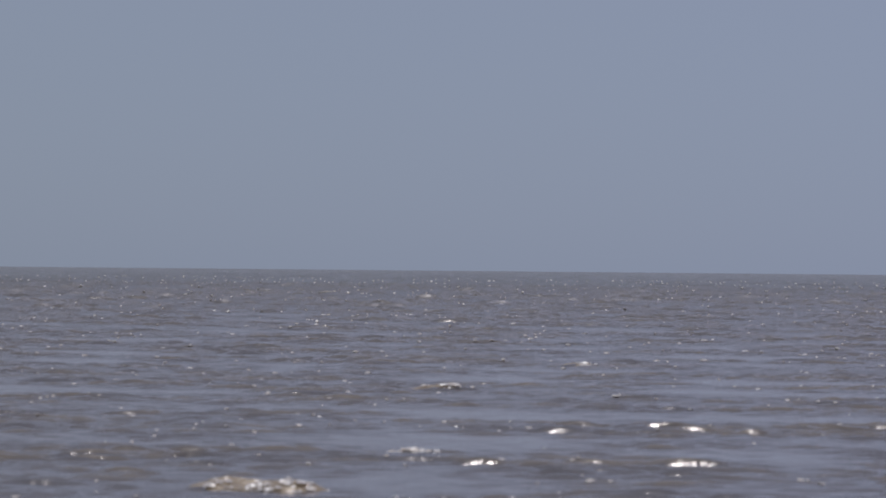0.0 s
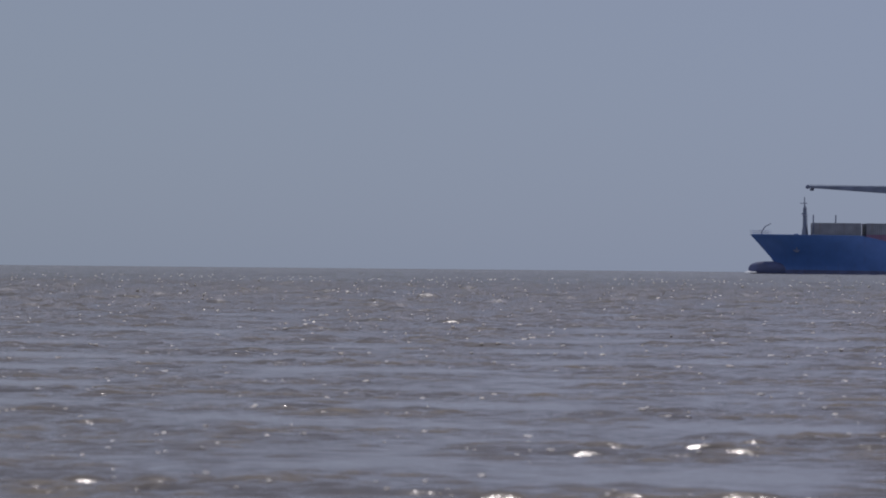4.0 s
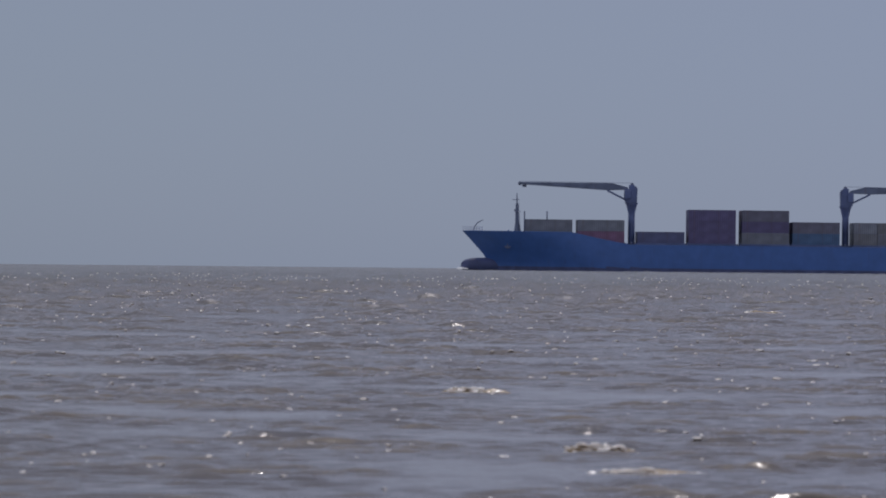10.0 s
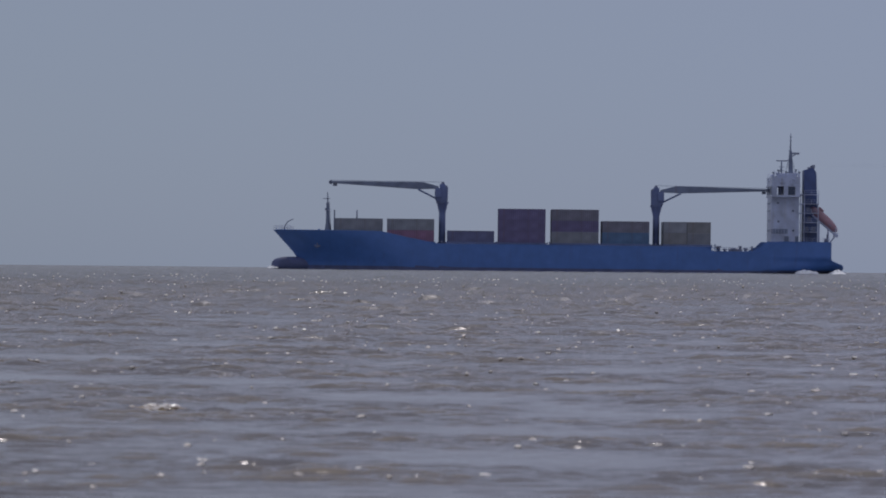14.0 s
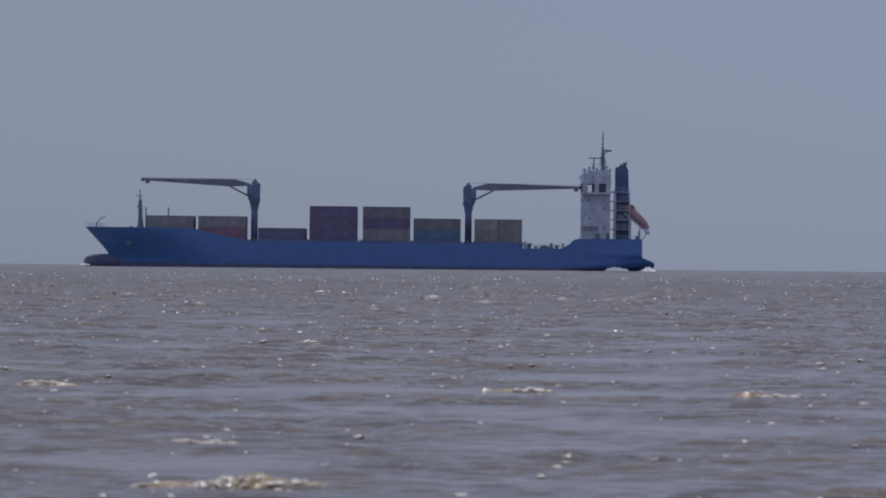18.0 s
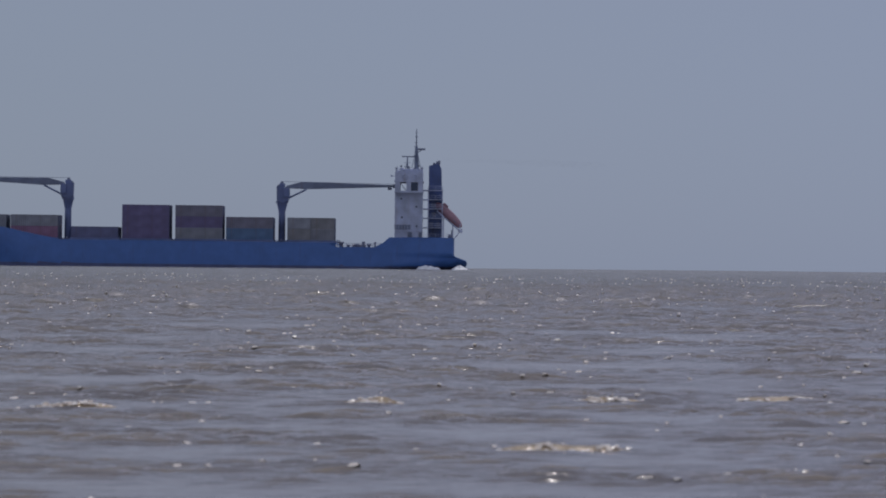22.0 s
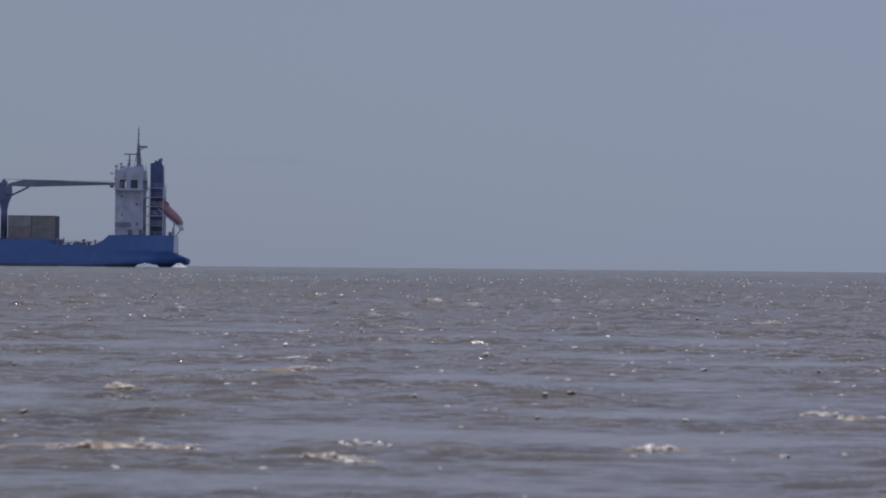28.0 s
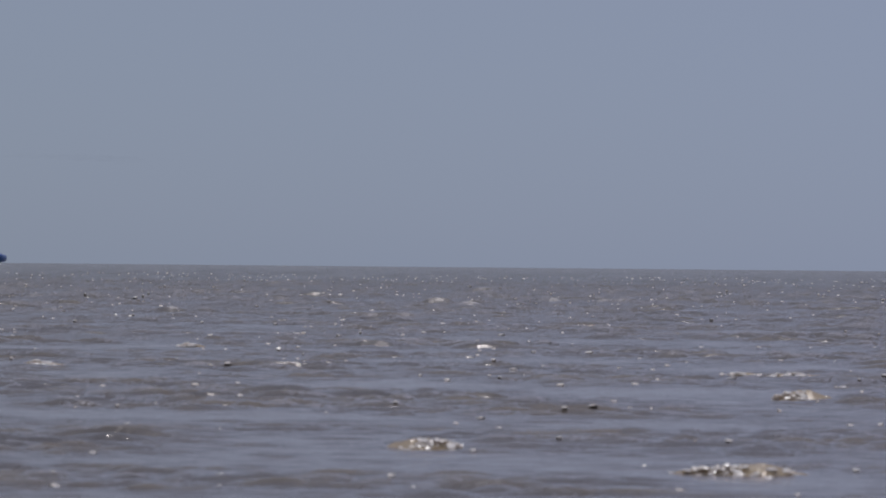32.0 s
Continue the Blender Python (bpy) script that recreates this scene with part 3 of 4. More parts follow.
def build_house():
    x0, x1, w = 55.35, 62.5, 8.6
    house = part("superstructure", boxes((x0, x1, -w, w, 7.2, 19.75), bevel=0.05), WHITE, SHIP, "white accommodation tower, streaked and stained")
    # deck edges and portholes on the sides
    for z in (10.0, 12.5, 15.0, 17.5):
        part("deck_edge", boxes((x0 - 0.05, x1 + 0.05, -w - 0.06, w + 0.06, z, z + 0.12)), WHITE, house)
    for side in (-1, 1):
        for x, z in ((57.0, 18.2), (60.9, 16.2), (57.2, 13.4), (61.0, 11.1)):
            fr = part("window", boxes((x - 0.27, x + 0.27, side * w - 0.05, side * w + 0.05, z - 0.3, z + 0.3), bevel=0.04), WHITE, house)
            part("pane", boxes((x - 0.2, x + 0.2, side * w - 0.07, side * w + 0.07, z - 0.23, z + 0.23)), GLASS, fr)
    for y in (-6.4, -4.2, -2.0, 0.2, 2.4, 4.6, 6.8):
        for z in (11.1, 13.6, 16.2, 18.2):
            fr = part("window", boxes((x0 - 0.05, x0 + 0.05, y - 0.3, y + 0.3, z - 0.35, z + 0.35), bevel=0.04), WHITE, house)
            part("pane", boxes((x0 - 0.07, x0 + 0.07, y - 0.22, y + 0.22, z - 0.27, z + 0.27)), GLASS, fr)
    # flat grey panel low on the tower, for the shade of a covered side deck
    for y in (-w - 0.14, w + 0.08):
        slot = part("side_deck", boxes((x0 + 0.02, x0 + 4.3, y, y + 0.06, 10.25, 11.5)), JIB_GREY, house, "flat grey panel for a side deck's shade, behind a white rail")
        part("side_rail", boxes((x0, x1, y - 0.05, y + 0.03, 9.75, 10.15)), WHITE, slot)
        for k in range(6):
            part("side_post", boxes((x0 + 0.3 + 0.75 * k, x0 + 0.42 + 0.75 * k, y - 0.05, y + 0.03, 10.15, 11.5)), WHITE, slot)
        for xa, xb in ((x0 + 3.4, x0 + 4.5), (x0 + 6.2, x0 + 7.0)):
            part("side_door", boxes((xa, xb, y, y + 0.06, 7.4, 9.6)), JIB_GREY, house, "grey steel weather door")
    # wheelhouse: hollow, with openings right through from side to side
    b = 11.0
    part("bridge_floor", boxes((x0 - 0.1, x1 + 0.1, -b, b, 19.75, 20.25)), WHITE, house)
    part("bridge_roof", boxes((x0 - 0.15, x1 + 0.15, -b - 0.1, b + 0.1, 22.45, 23.0), bevel=0.04), WHITE, house)
    for side in (-1, 1):
        ys = sorted((side * b, side * (b - 0.2)))
        for xa, xb in ((x0, 56.6), (58.3, 59.45), (61.25, x1)):
            part("bridge_wall", boxes((xa, xb, *ys, 20.25, 22.45)), WHITE, house)
        part("window_frame", tubes(((56.6, side * b, 22.4), (58.3, side * b, 20.3), 0.06, 0.06, 6)), DARK, house)
    for y in np.linspace(-8.6, 8.6, 9):
        part("window_mullion", boxes((x0, x0 + 0.15, y - 0.12, y + 0.12, 20.25, 22.45)), WHITE, house)
    for y in np.linspace(-8.6, 8.6, 9)[:-1]:
        part("front_pane", boxes((x0 + 0.05, x0 + 0.09, y + 0.12, y + 2.03, 20.25, 22.45)), GLASS, house)
    part("bulkhead", boxes((59.0, 59.15, -6, 6, 20.25, 22.45)), DARK, house)
    part("aft_bulkhead", boxes((61.6, 61.75, -b + 0.3, b - 0.3, 20.25, 22.45)), DARK, house)
    part("bridge_pane", boxes((59.45, 61.25, -b + 0.06, -b + 0.1, 20.3, 22.4)), GLASS, house, "dark bridge window")
    part("bridge_pane", boxes((59.45, 61.25, b - 0.1, b - 0.06, 20.3, 22.4)), GLASS, house, "dark bridge window")
    # bulwark and clutter of the monkey island
    for spec in ((x0, x1, -b, -b + 0.12), (x0, x1, b - 0.12, b), (x0, x0 + 0.12, -b + 0.12, b - 0.12), (x1 - 0.12, x1, -b + 0.12, b - 0.12)):
        part("bulwark", boxes((*spec, 23.0, 25.0)), WHITE, house)
    part("monkey_island", boxes((57.2, 62.0, -3.5, 3.5, 23.0, 26.0), bevel=0.15), WHITE, house, "white deckhouse on the wheelhouse roof")
    for y in (-10.9, 10.9):
        rail("roof_rail", [(55.6, y, 25.0), (62.4, y, 25.0)], 0.9, house, WHITE, 1.2, 2, 0.05)
    for x, y, r, h in ((57.0, -5.0, 0.45, 26.2), (61.9, -6.2, 0.35, 26.0), (59.4, 4.0, 0.5, 26.1), (56.2, 3.0, 0.4, 25.7)):
        dome = tubes(((x, y, 23.0), (x, y, h - r), 0.12))
        bmesh.ops.create_uvsphere(dome, u_segments=14, v_segments=8, radius=r, matrix=Matrix.Translation((x, y, h - r * 0.6)))
        part("antenna_dome", dome, WHITE, house, smooth=True)
    for x, y, h in ((55.9, -8.8, 26.6), (62.2, -8.9, 26.9), (62.2, 7.0, 26.7), (56.4, -2.0, 26.4), (60.1, -7.0, 25.9)):
        part("whip_aerial", tubes(((x, y, 23.0), (x, y, h), 0.13, 0.07, 8)), WHITE, house)
    for x, z in ((57.9, 23.9), (60.6, 23.8)):
        bm = bmesh.new()
        for k in range(18):
            a0, a1 = 2 * math.pi * k / 18, 2 * math.pi * (k + 1) / 18
            tube(bm, (x + 0.62 * math.cos(a0), -b - 0.1, z + 0.62 * math.sin(a0)), (x + 0.62 * math.cos(a1), -b - 0.1, z + 0.62 * math.sin(a1)), 0.14, seg=6)
        part("life_ring", bm, WHITE, house, "faded round life ring")
    for x, y, h in ((55.6, -10.6, 25.9), (56.9, -10.6, 26.5), (58.9, -10.5, 26.1), (61.4, -10.6, 26.6), (62.3, -10.5, 26.0)):
        post = part("deck_post", tubes(((x, y, 25.0), (x, y, h), 0.14, 0.12, 8)), WHITE, house)
        part("lamp_head", boxes((x - 0.28, x + 0.28, y - 0.22, y + 0.22, h - 0.1, h + 0.3), bevel=0.06), JIB_GREY, post)
    part("bridge_lamp", tubes(((x0 - 0.1, -b, 24.0), (x0 - 0.9, -b, 24.0), 0.1), ((x0 - 0.9, -b, 23.8), (x0 - 0.9, -b, 24.3), 0.22)), WHITE, house)
    # main mast with its radar scanners
    mast = part("radar_mast", tubes(((60.9, 0, 23.0), (60.75, 0, 29.2), 0.75, 0.5, 14), ((60.75, 0, 29.2), (60.7, 0, 32.0), 0.5, 0.32, 14), ((60.7, 0, 32.0), (60.7, 0, 36.5), 0.2, 0.08, 8)), JIB_GREY, SHIP, "grey main mast with radar scanners and yards")
    part("radar_scanner", boxes((60.9, 63.0, -0.3, 0.3, 31.0, 31.5), bevel=0.08), DARK, mast)
    for z, dx in ((24.6, 0.95), (26.2, 0.85), (27.6, 0.75), (30.4, 0.6), (34.4, 0.35), (35.4, 0.28)):
        part("mast_fitting", boxes((60.75 - dx, 60.75 + dx * 0.7, -0.35, 0.35, z, z + 0.22), bevel=0.05), JIB_GREY, mast)
    for s1 in (-1, 1):
        part("mast_stay", tubes(((60.7, 0, 31.6), (60.7 + s1 * 1.5, -2.0 * s1, 24.8), 0.06, 0.06, 6)), JIB_GREY, mast)
    part("radar_bracket", tubes(((60.8, 0, 30.2), (62.0, 0, 31.0), 0.12)), JIB_GREY, mast)
    for z, l in ((33.0, 0.45), (32.0, 0.55), (29.6, 0.7), (28.4, 0.8)):
        part("yard", tubes(((60.7 - l, 0, z), (60.7 + 0.2, 0, z), 0.09), ((60.7, -l * 3, z), (60.7, l * 3, z), 0.08)), DARK, mast)
    small = part("aerial_mast", tubes(((58.4, 0, 23.0), (58.4, 0, 29.3), 0.28, 0.16, 10)), JIB_GREY, SHIP, "short grey aerial mast with a crossbar")
    part("radar_scanner", boxes((57.0, 60.2, -0.2, 0.2, 29.15, 29.45), bevel=0.06), DARK, small)
    for z in (25.6, 26.7, 27.7):
        part("rung_bar", tubes(((57.6, 0, z), (59.2, 0, z), 0.07, 0.07, 6)), JIB_GREY, small)
    part("stay", tubes(((57.5, 0, 25.0), (58.4, 0, 28.0), 0.07, 0.07, 6)), JIB_GREY, small)


def build_funnel():
    prof = [(64.3, 18.4), (67.75, 18.4), (67.5, 26.2), (67.0, 27.0), (66.4, 27.6), (65.6, 27.2), (64.25, 26.9)]
    fun = part("funnel", prism(prof, -3.2, 3.2, 0.12), NAVY, SHIP, "navy blue funnel with a slanted top")
    for dx, y, h in ((65.3, -1.6, 27.7), (66.1, 0.0, 28.1), (66.6, -1.5, 28.3), (66.5, 1.5, 28.2)):
        part("exhaust_pipe", tubes(((dx, y, 26.2), (dx + 0.35, y, h), 0.34, 0.32, 14)), DARK, fun, "sooty exhaust pipe")
    casing = part("engine_casing", boxes((64.3, 67.8, -4.2, 4.2, 7.2, 18.38), bevel=0.05), NAVY, SHIP, "navy engine casing with white galleries")
    for z in (10.7, 13.2, 15.6, 18.0, 20.4):
        for y in (-6.55, 6.55):
            lo = part("gallery", boxes((62.55, 68.0, *sorted((y, math.copysign(4.22, y))), z, z + 0.18)), WHITE, casing, "white gallery deck")
            rail("gallery_rail", [(64.2, y, z + 0.18), (67.9, y, z + 0.18)], 1.0, lo, WHITE, 1.8, 2, 0.045)
    for x in (64.2, 67.8):
        for y in (-6.5, 6.5):
            part("gallery_post", tubes(((x, y, 7.2), (x, y, 20.5), 0.11, 0.11, 8)), WHITE, casing)
    for x, z in ((65.0, 11.6), (66.8, 11.6), (65.6, 14.2), (65.4, 16.6)):
        part("vent_louvre", boxes((x - 0.5, x + 0.5, -4.28, -4.16, z - 0.6, z + 0.6), bevel=0.03), DARK, casing)
    # launching ramp of the lifeboat
    ramp_ob = part("lifeboat_ramp", tubes(((66.4, -5.2, 15.2), (73.0, -5.2, 9.6), 0.16), ((66.4, -3.4, 15.2), (73.0, -3.4, 9.6), 0.16)), WHITE, SHIP, "white steel launching ramp")
    for x, z in ((68.2, 13.6), (70.6, 11.6)):
        for y in (-5.2, -3.4):
            part("ramp_leg", tubes(((x, y, 7.2), (x, y, z), 0.14, 0.14, 8)), WHITE, ramp_ob)
    for y in (-5.2, -3.4):
        part("ramp_brace", tubes(((70.7, y, 7.6), (73.0, y, 10.6), 0.12, 0.12, 8)), WHITE, ramp_ob)
    for y in (-5.3, -3.3):
        part("ramp_post", tubes(((72.3, y, 9.9), (72.5, y, 12.0), 0.13, 0.11, 8)), WHITE, ramp_ob)
    part("ramp_end", boxes((72.0, 73.1, -5.5, -3.1, 9.7, 10.25), bevel=0.06), WHITE, ramp_ob, "white end beam of the ramp")
    # lifeboat: closed capsule, bow down towards the stern
    boat = tagged(new("lifeboat"), "orange-red enclosed free-fall lifeboat on its ramp", "lifeboat")
    bm = bmesh.new()
    bmesh.ops.create_uvsphere(bm, u_segments=24, v_segments=16, radius=1)
    for v in bm.verts:
        x, y, z = v.co
        s = math.copysign(abs(x) ** 0.75, x)
        v.co = (4.6 * s, 1.35 * y * (1 - 0.1 * s), 1.2 * z if z < 0 else 1.3 * z)
    part("boat_hull", bm, ORANGE, boat, smooth=True)
    part("conning_tower", boxes((-3.1, -1.6, -0.7, 0.7, 0.5, 1.65), bevel=0.15), ORANGE, boat)
    part("boat_window", boxes((-1.62, -1.55, -0.5, 0.5, 1.1, 1.45)), GLASS, boat)
    part("fender", tubes(((-3.4, -1.1, -0.1), (2.6, -1.15, -0.1), 0.12), ((-3.4, 1.1, -0.1), (2.6, 1.15, -0.1), 0.12)), DARK, boat)
    RIDERS.append((boat, pose(68.75, -4.3, 14.1, 0, 43, 0)))
    rail("poop_rail", [(63.2, -9.6, 8.15), (70.6, -9.0, 8.15)], 1.0, SHIP, WHITE, 1.5, 2)
    part("stern_post", boxes((70.2, 70.6, -4.4, -4.0, 7.2, 10.3), bevel=0.05), DARK, SHIP)
    part("stern_winch", tubes(((69.4, -7.5, 8.6), (70.3, -7.5, 8.6), 0.55, 0.55, 14)), DARK, SHIP)


def build_well_deck():
    for x, y, sx, top in ((41.2, -10.2, 0.9, 6.9), (43.0, -8.2, 0.6, 6.2), (45.2, -7.4, 0.8, 6.4), (46.9, -9.0, 0.5, 7.0), (48.3, -8.8, 0.7, 6.4), (49.9, -9.5, 0.35, 6.9), (51.4, -8.0, 0.6, 6.1), (53.8, -9.0, 1.1, 6.9)):
        vent = part("mushroom_vent", tubes(((x, y, 4.6), (x, y, top - 0.35), sx * 0.55, sx * 0.55, 14), ((x, y, top - 0.35), (x, y, top), sx, sx * 0.7, 14)), DARK, SHIP, "dark deck ventilator")
    part("deck_locker", boxes((53.1, 55.2, -10.4, -6.0, 4.6, 7.1), bevel=0.08), HULL_BLUE, SHIP, "blue deck locker")
    part("mooring_winch", tubes(((44.0, -7.0, 5.6), (47.5, -7.0, 5.6), 0.75, 0.75, 16)), DARK, SHIP)
    rail("well_rail", [(41.2, -11.2, 5.5), (54.8, -10.9, 5.5)], 1.0, SHIP, CRANE_BLUE, 1.4, 2, 0.05)
    part("whip_aerial", tubes(((54.2, -9.0, 7.0), (54.2, -9.0, 8.6), 0.06, 0.04, 6)), DARK, SHIP)


def shifted(build, dx):
    """Build a group of the ship's parts and set it dx further aft."""
    before = set(SHIP.children)
    build()
    for ob in SHIP.children:
        if ob not in before:
            ob.location.x += dx


build_hull()
build_hatches()
build_crane(-29.9, -1, 22.75)
build_crane(25.55, 1, 22.45)
build_foremast()
shifted(build_house, -0.5)
shifted(build_funnel, -0.75)
build_well_deck()
build_containers()


# ---- foam round the hull and along the breakers ----
def foam_lump(name, length, width, height, seed, label, mat=None, n=(40, 14)):
    """A ragged crest of foam lying along x."""
    rng = random.Random(seed)
    off = Vector((rng.uniform(0, 90), rng.uniform(0, 90), 0))
    u = np.linspace(-1, 1, n[0])
    v = np.linspace(-1, 1, n[1])
    pts = np.zeros((n[0], n[1], 3))
    for i, a in enumerate(u):
        for j, b in enumerate(v):
            px, py = a * length / 2, b * width / 2
            rag = 0.55 + 0.9 * noise.noise(off + Vector((px * 1.1 / height * 0.35, py / height * 0.5, 0))) + 0.35 * noise.noise(off + Vector((px / height * 1.3, py / height * 1.3, 5)))
            env = (1 - a * a) ** 0.6 * (1 - b * b)
            pts[i, j] = (px, py + 0.25 * width * noise.noise(off + Vector((px / length * 4, 9, 0))), height * env * max(rag, 0.1) - 0.3 * height * (1 - env))
    ob = new(name, grid_mesh(name, pts.transpose(1, 0, 2), mat or FOAM))
    return tagged(ob, label, "foam")


WASH = material("white_wash")[0]
WASH.node_tree.nodes["Principled BSDF"].inputs["Base Color"].default_value = (0.93, 0.93, 0.93, 1)
for length, x, y, h, seed in ((6.8, 63.8, -14.0, 1.65, 2), (4.8, 71.8, -13.0, 0.95, 6), (3.0, -73.5, -1.4, 0.4, 9)):
    RIDERS.append((foam_lump("wash", length, 6.0, h, seed, "white wash churned up beside the moving hull", WASH), pose(x, y, 0.05)))


def build_smoke():
    """A thin trail of exhaust smoke drifting aft of the funnel."""
    m, n, l, bsdf = material("thin_smoke")
    co = n.new("ShaderNodeTexCoord").outputs["Object"]
    fac = ramp(n, l, noise_tex(n, l, co, 0.35, 4), [(0.35, (0.0, 0.0, 0.0)), (0.75, (0.010, 0.010, 0.010))])
    bsdf.inputs["Base Color"].default_value, bsdf.inputs["Roughness"].default_value = (0.1, 0.1, 0.11, 1), 1.0
    clear = n.new("ShaderNodeBsdfTransparent")
    both = n.new("ShaderNodeMixShader")
    l.new(fac, both.inputs["Fac"])
    l.new(clear.outputs["BSDF"], both.inputs[1])
    l.new(bsdf.outputs["BSDF"], both.inputs[2])
    l.new(both.outputs["Shader"], n["Material Output"].inputs["Surface"])
    smoke = tagged(new("exhaust_smoke"), "faint grey smoke trailing from the funnel", "smoke")
    rng = random.Random(12)
    for i in range(11):
        bm = bmesh.new()
        bmesh.ops.create_icosphere(bm, subdivisions=3, radius=1)
        off = Vector((i * 7.3, 2, 5))
        sx, sz = 2.2 + 0.28 * i, 0.45 + 0.06 * i
        for v in bm.verts:
            k = 1 + 0.5 * noise.noise(v.co * 1.4 + off)
            v.co = (v.co.x * sx * k, v.co.y * sz * 1.5 * k, v.co.z * sz * k)
        puff = part("puff", bm, m, smoke, smooth=True)
        puff.location = (1.5 + 3.6 * i, rng.uniform(-0.6, 0.6), -0.1 * i + rng.uniform(-0.4, 0.4))
    RIDERS.append((smoke, pose(66.5, 0, 28.6)))


build_smoke()


# ---- breakers: crests that rise, run in a little way and sink again ----
INSHORE = 0.41            # the breakers are small: sizes below are scaled by this


def breaker(length, height, seed, foam, t, x, r):
    """A wave crest of the given length and height that stands up at t seconds at x, r metres; foam: share of it that is white."""
    rng = random.Random(seed)
    if foam <= 0.7:
        height *= 0.92
    off = Vector((rng.uniform(0, 90), rng.uniform(0, 90), rng.uniform(0, 90)))
    nu, nv = (int(16 + 26 * length), 14) if foam > 0.7 else (int(12 + 15 * length), 9)
    swell, lip, white = np.zeros((nv, nu, 3)), np.zeros((nv, nu, 3)), np.zeros((nv, nu, 3))
    w = height * 2.4 + 0.15
    for i in range(nu):
        a = -1 + 2 * i / (nu - 1)
        px = a * length / 2
        line = 0.5 * w * noise.noise(off + Vector((px * 0.8, 0, 3)))
        lift = (1 - a * a) ** 0.6 * (0.74 + 0.45 * noise.noise(off + Vector((px * 1.5, 4, 0))) + 0.16 * noise.noise(off + Vector((px * 4.5, 8, 0))) + 0.14 * noise.noise(off + Vector((px * 11, 5, 0))) + 0.10 * noise.noise(off + Vector((px * 27, 2, 0))))
        lift = max(lift, 0.0)
        even = (1 - a * a) ** 0.6 * max(0.0, 0.74 + 0.45 * noise.noise(off + Vector((px * 1.5, 4, 0))) + 0.1 * noise.noise(off + Vector((px * 4.5, 8, 0))))
        fizz = foam + 0.5 * noise.noise(off + Vector((px * 1.1, 6, 1)))
        for j in range(nv):
            b = j / (nv - 1)
            # broad swell behind
            c = (2 * b - 1) * 1.7
            swell[j, i] = (px, line + (2.4 * b - 0.6) * w, 0.3 * height * lift * math.exp(-c * c) - 0.05)
            # thin sheet standing up at the crest, its lip falling over
            up = min(b / 0.85, 1.0) ** 1.5
            fall = max(0.0, b - 0.85) / 0.15
            y = line - 0.36 * w + 0.08 * w * math.sin(math.pi * b) - 0.16 * w * b * b
            lip[j, i] = (px, y, (0.5 if foam <= 0.7 else 1.0) * height * lift * (up - 0.1 * fall * fall) - 0.04)
            # sloping apron of foam tumbling down before it
            n1 = noise.noise(off + Vector((px / 0.2, b / 0.25, 7))) + 0.8 * noise.noise(off + Vector((px / 0.08, b / 0.12, 2)))
            n0 = noise.noise(off + Vector((px / 0.6, b / 0.5, 1)))
            out = fizz - 0.36 + 0.7 * n0 + 0.35 * n1 - 0.5 * max(0.0, 0.3 - b)
            ramp_z = height * lift * (0.12 + (0.70 + 0.4 * n0) * b)
            if foam <= 0.7:
                # a low crest has a ruffled face of water in place of the foam
                white[j, i] = (px, line - 0.36 * w - (2.4 + 0.5 * n0) * height * even * (1 - b) ** 0.9, 0.75 * height * even * b * (1 + 0.3 * n0 + 0.12 * n1) - 0.02)
                continue
            white[j, i] = (px + 0.04 * n1, line + (1.15 * b - 1.5) * w, ramp_z * min(1.0, 0.75 + 0.6 * out) + 0.05 * n1 * min(1.0, lift) + (0.0 if out > 0 else 0.7 * out) - 0.03)
    # cream ridges for the froth and for sun glints along the crest
    froth = []
    while len(froth) < 14 + int((240 if foam > 0.7 else 75) * length * max(foam, 0.15)):
        a = rng.triangular(-1, 1, rng.uniform(-0.4, 0.4))
        b = 1 - abs(rng.gauss(0, 0.42 if foam > 0.7 else 0.5))
        px = a * length / 2
        keep = foam - 0.25 + 0.8 * noise.noise(off + Vector((px * 1.6, 6, 1))) + 0.6 * noise.noise(off + Vector((px / 0.3, b * 1.5, 2)))
        if rng.random() > 3 * keep + 0.2:
            continue
        if b > 0:
            x0, y0, z0 = (lip if rng.random() < (0.35 if foam > 0.7 else 0.2) else white)[int(b * (nv - 1)), int((a + 1) / 2 * (nu - 1))]
        else:
            x0, y0, z0 = px, white[0, int((a + 1) / 2 * (nu - 1))][1] + b * 2.2 * w, 0.0
        froth.append((x0 + rng.gauss(0, 0.03), y0 - 0.02, z0 + rng.uniform(-0.005, 0.025), min(rng.lognormvariate(-3.3, 0.4), 0.07) * max(1.0, r / 26) ** 0.6 * (0.7 if b <= 0 else 1)))
    wave = tagged(new("breaking_wave"), "brown wave crest breaking into cream-white foam" if foam > 0.7 else "low golden-brown crest strewn with cream froth and glint flecks" if foam > 0.4 else "low brown wave crest flecked with foam and cream glints", "wave", group="breaking waves")
    for name, pts, mat in (("swell", swell, WATER), ("lip", lip, CREST), ("foam", white, FOAM) if foam > 0.7 else ("face", white, FACE)):
        ob = new(name, grid_mesh(name, pts * INSHORE, mat))
        ob.parent = wave
    ob = tagged(new("froth", clumps("froth", np.array(froth) * INSHORE, seed)), kind="stuff")
    ob.parent = wave
    speed = 2.4 * INSHORE
    rows = []
    for s, dz in ((-99, -0.9), (-0.3, -0.9), (-0.08, 0.0), (0.08, 0.0), (0.35, -0.9), (99, -0.9)):
        ts = min(max(t + s, 0.0), 32.0)
        if rows and ts - rows[-1][0] < 0.05:
            continue
        run = speed * min(max(s, -0.6), 0.6)
        rows.append((ts, pose(x + 2.0 * run, r - run, dz * (height + 0.2) * INSHORE + sea_drop(r))))
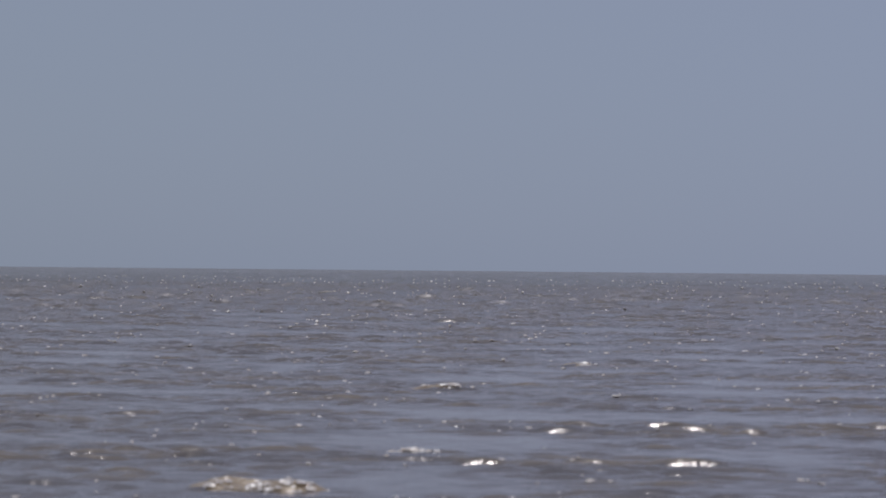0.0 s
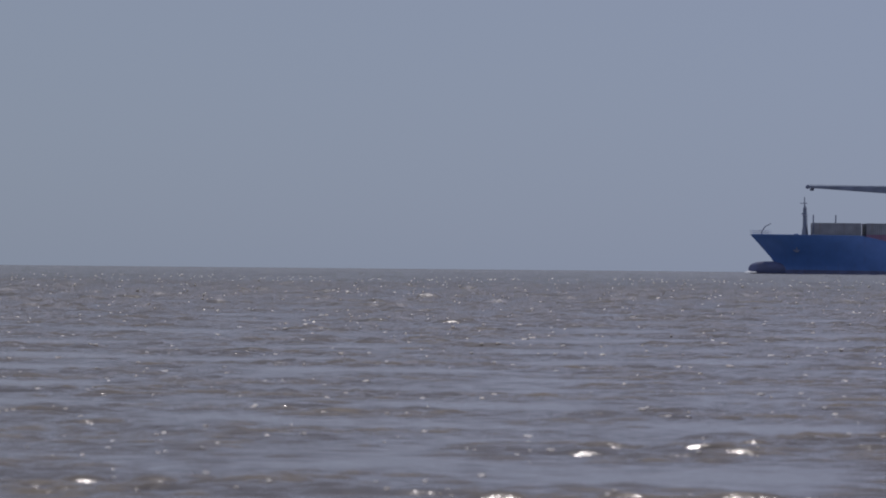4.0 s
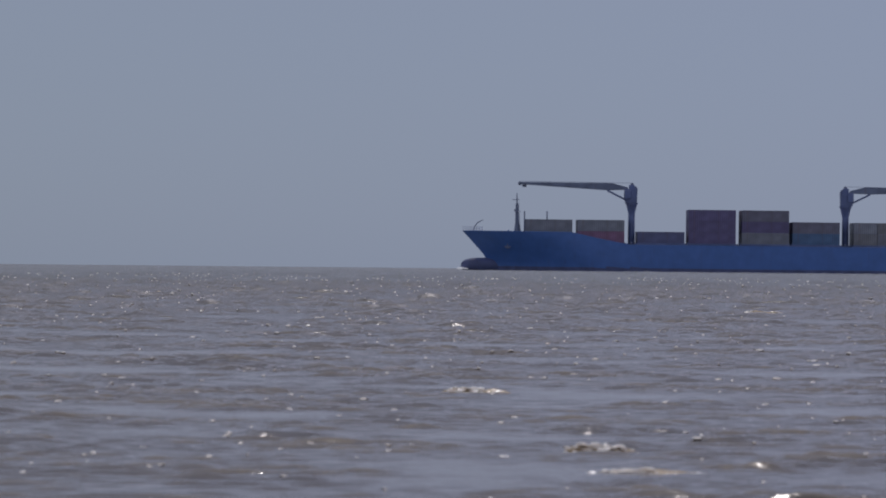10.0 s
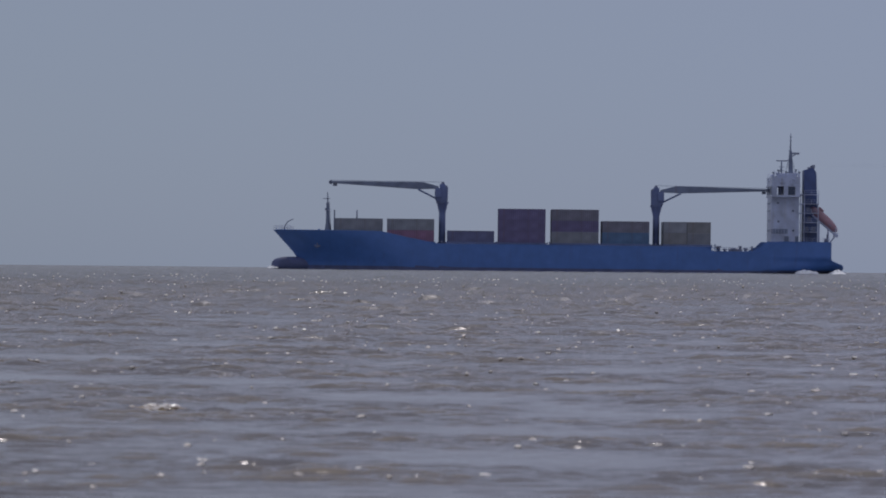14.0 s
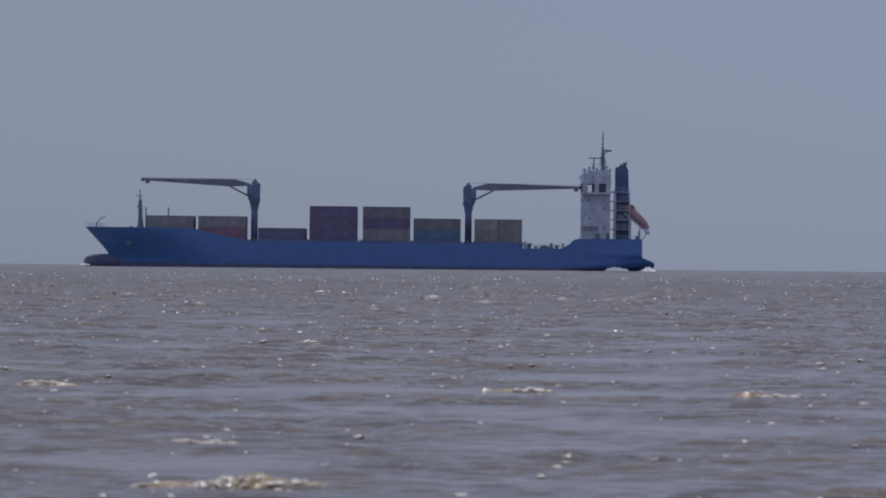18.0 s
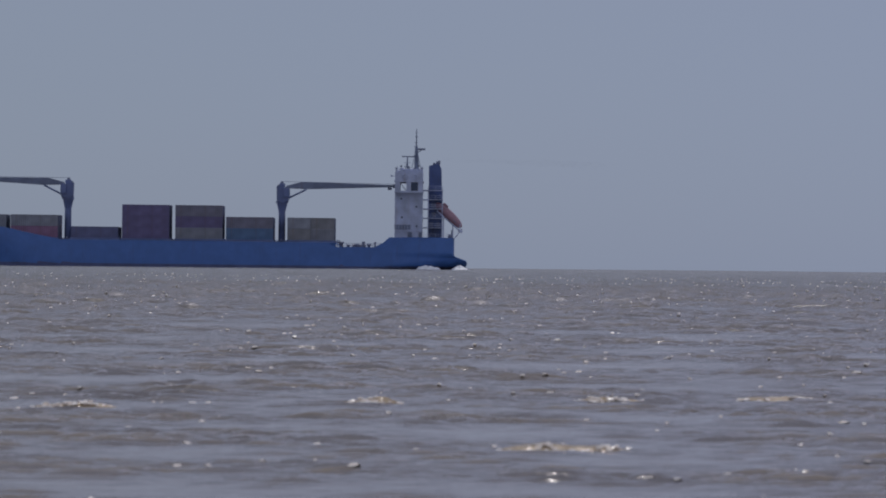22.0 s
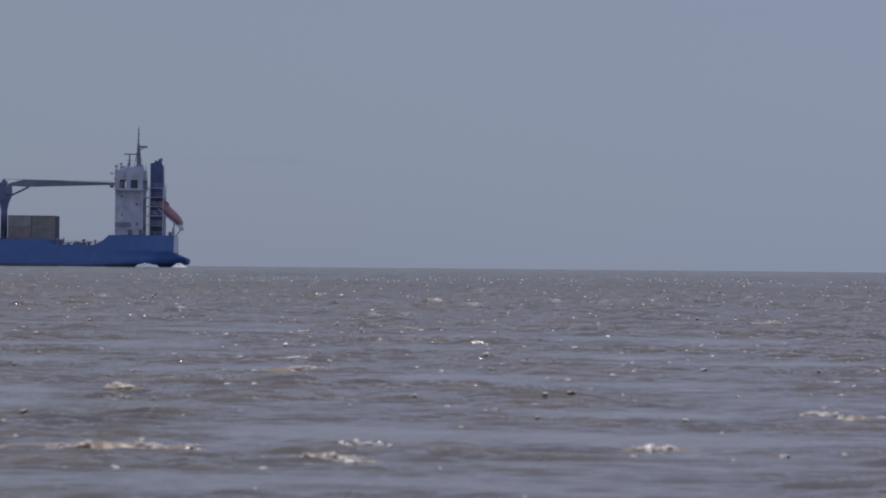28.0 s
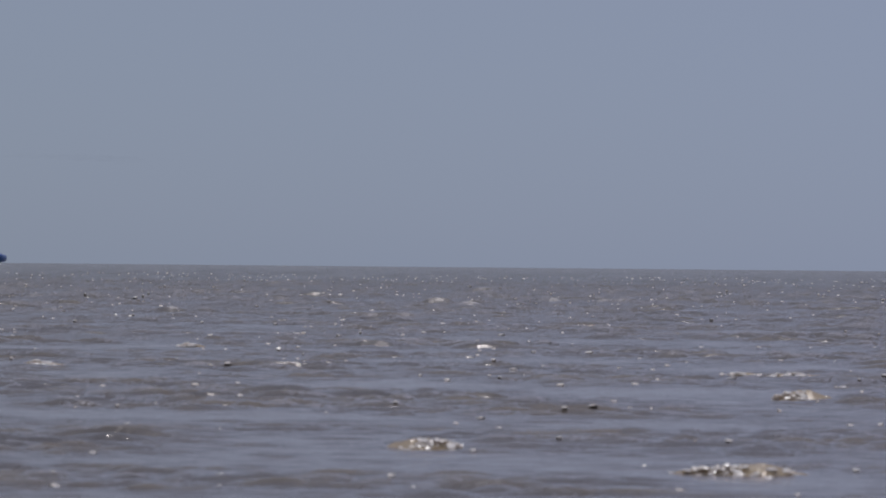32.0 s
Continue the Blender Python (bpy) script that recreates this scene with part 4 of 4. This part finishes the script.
    if t <= 0.2:
        rows[0] = (0.0, pose(x, r, sea_drop(r)))
    if t >= 31.8:
        rows[-1] = (32.0, pose(x, r, sea_drop(r)))
    BREAKERS.append((wave, rows))


BREAKERS = []


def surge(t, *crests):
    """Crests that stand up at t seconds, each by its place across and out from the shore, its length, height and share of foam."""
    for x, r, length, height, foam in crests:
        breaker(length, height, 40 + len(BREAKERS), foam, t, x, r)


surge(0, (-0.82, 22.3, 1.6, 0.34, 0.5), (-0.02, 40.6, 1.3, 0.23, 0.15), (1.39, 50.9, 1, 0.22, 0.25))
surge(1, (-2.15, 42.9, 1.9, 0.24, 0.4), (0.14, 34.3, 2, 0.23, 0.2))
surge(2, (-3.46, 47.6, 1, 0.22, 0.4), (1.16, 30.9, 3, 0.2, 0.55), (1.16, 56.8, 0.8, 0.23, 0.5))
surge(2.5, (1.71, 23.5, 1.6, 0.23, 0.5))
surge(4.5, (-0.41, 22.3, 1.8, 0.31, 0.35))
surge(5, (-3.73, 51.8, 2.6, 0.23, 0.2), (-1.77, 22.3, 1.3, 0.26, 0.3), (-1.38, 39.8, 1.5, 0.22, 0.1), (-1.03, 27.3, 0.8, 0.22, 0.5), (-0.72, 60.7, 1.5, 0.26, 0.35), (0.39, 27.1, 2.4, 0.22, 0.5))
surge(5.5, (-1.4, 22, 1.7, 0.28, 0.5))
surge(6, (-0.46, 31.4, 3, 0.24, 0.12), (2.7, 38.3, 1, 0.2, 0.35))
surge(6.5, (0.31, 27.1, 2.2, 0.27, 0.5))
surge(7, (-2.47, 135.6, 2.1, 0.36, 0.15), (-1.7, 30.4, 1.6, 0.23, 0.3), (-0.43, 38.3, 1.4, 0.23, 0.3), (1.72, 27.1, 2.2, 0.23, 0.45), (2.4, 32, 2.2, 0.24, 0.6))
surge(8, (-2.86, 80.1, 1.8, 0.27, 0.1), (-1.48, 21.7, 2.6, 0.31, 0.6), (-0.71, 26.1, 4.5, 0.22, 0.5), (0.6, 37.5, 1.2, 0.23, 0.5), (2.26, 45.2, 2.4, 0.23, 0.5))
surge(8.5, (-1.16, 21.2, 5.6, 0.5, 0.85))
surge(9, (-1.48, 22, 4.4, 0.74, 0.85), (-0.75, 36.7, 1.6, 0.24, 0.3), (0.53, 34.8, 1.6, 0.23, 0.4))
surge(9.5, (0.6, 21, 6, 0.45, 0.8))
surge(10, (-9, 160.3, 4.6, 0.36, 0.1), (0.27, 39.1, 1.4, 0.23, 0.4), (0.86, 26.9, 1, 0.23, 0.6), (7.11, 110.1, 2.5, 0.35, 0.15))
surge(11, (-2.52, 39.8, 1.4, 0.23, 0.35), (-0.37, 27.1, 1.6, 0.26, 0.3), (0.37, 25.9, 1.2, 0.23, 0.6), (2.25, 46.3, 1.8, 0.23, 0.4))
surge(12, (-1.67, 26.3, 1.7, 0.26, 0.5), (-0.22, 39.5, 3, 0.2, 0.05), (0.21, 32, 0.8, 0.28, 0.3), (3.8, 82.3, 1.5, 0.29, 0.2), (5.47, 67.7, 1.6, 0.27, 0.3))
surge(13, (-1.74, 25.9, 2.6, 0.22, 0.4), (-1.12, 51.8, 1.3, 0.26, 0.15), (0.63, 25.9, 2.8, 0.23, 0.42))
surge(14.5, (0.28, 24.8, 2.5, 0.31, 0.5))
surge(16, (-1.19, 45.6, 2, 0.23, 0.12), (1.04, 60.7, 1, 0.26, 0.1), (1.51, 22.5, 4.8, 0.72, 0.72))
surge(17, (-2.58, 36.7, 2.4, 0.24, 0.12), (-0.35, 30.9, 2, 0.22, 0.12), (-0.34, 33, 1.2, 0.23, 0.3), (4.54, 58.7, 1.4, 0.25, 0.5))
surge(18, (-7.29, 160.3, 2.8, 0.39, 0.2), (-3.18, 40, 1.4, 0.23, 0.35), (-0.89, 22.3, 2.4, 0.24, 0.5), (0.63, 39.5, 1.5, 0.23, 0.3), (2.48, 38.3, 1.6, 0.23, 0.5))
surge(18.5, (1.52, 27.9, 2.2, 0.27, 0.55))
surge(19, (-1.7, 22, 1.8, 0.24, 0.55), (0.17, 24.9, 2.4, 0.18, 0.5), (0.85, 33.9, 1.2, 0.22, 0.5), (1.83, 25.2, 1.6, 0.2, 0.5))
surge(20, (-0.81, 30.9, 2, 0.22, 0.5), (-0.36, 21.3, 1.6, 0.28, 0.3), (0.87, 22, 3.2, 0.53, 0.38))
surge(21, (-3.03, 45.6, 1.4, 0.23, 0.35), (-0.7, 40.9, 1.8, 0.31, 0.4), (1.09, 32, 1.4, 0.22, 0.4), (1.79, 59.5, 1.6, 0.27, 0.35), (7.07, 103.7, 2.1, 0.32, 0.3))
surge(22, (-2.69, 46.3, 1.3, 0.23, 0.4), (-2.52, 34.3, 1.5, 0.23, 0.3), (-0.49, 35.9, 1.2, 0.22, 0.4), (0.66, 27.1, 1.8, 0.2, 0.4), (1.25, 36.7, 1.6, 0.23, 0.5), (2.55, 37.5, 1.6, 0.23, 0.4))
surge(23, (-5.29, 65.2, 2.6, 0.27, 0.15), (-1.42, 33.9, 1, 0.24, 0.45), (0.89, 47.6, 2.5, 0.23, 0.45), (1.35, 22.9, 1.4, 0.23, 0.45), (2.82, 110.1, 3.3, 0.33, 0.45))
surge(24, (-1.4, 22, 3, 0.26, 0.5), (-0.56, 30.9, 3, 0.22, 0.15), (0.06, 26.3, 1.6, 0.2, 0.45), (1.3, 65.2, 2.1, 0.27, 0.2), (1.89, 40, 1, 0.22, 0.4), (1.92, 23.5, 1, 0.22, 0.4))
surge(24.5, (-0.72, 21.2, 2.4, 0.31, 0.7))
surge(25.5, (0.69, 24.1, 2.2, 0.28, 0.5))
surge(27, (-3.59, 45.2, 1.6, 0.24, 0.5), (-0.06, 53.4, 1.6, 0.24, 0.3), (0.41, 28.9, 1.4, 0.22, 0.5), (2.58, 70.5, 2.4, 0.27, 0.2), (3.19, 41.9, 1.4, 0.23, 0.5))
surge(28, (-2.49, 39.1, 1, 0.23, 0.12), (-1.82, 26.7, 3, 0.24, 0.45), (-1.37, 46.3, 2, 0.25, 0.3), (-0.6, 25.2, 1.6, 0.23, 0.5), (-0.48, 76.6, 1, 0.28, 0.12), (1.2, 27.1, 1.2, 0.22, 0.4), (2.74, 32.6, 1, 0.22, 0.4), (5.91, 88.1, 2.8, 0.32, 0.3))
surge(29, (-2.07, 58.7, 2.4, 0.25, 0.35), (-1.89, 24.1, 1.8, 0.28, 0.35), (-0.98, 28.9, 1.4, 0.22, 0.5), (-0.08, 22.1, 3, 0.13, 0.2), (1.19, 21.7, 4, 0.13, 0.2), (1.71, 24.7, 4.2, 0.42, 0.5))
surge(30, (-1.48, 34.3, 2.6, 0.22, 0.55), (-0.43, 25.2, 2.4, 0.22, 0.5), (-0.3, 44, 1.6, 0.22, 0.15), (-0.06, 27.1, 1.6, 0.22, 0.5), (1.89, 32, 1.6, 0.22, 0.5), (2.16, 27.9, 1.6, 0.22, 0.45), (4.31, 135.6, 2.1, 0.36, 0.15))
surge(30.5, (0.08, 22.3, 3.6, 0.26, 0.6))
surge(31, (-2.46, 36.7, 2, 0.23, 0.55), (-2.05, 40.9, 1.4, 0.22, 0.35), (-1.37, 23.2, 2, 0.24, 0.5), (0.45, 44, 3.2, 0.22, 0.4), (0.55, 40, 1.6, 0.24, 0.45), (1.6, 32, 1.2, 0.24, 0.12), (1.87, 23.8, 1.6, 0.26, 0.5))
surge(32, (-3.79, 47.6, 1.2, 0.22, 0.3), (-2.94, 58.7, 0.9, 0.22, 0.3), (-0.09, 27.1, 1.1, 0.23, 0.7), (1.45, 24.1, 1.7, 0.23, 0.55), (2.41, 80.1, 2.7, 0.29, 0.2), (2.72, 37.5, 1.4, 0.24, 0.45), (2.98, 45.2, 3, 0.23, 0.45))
rng = random.Random(77)
for k in range(140):
    r = 9000 / rng.uniform(70, 400)
    grow = (r / 22) ** 0.35
    breaker(rng.uniform(0.5, 1.5) * grow, rng.uniform(0.08, 0.16) * grow, 400 + k, rng.uniform(0.25, 0.7), 0.25 + 0.227 * k + rng.uniform(-0.1, 0.1), rng.uniform(-0.084, 0.084) * r, r)


# ---- what moves ----
def ship_x(t):
    return -2.0923e-4 * t ** 3 + 0.021751 * t ** 2 - 12.7461 * t + 204.35


def motions():
    times = [0, 2, 4, 6, 8, 10, 12, 14, 16, 18, 20, 22, 24, 26, 28, 30, 32]
    # she floats a little down by the stern
    at = [(t, pose(ship_x(t) + 0.1, SHIP_Y, sea_drop(SHIP_Y) + 0.2, 0, 0.13, 0)) for t in times]
    walk(SHIP, at)
    for ob, m in RIDERS:
        m.translation.x *= LONG
        walk(ob, [(t, p @ m) for t, p in at])
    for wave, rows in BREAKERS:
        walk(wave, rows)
    for train, speed, drift in ((TRAIN_FAST, 1.0, 0.012), (TRAIN_SLOW, 0.55, -0.03)):
        walk(train, [(t, pose(drift * t, -speed * t, 0, math.degrees(speed * t / EARTH), 0, 0)) for t in (0, 16, 32)])


motions()
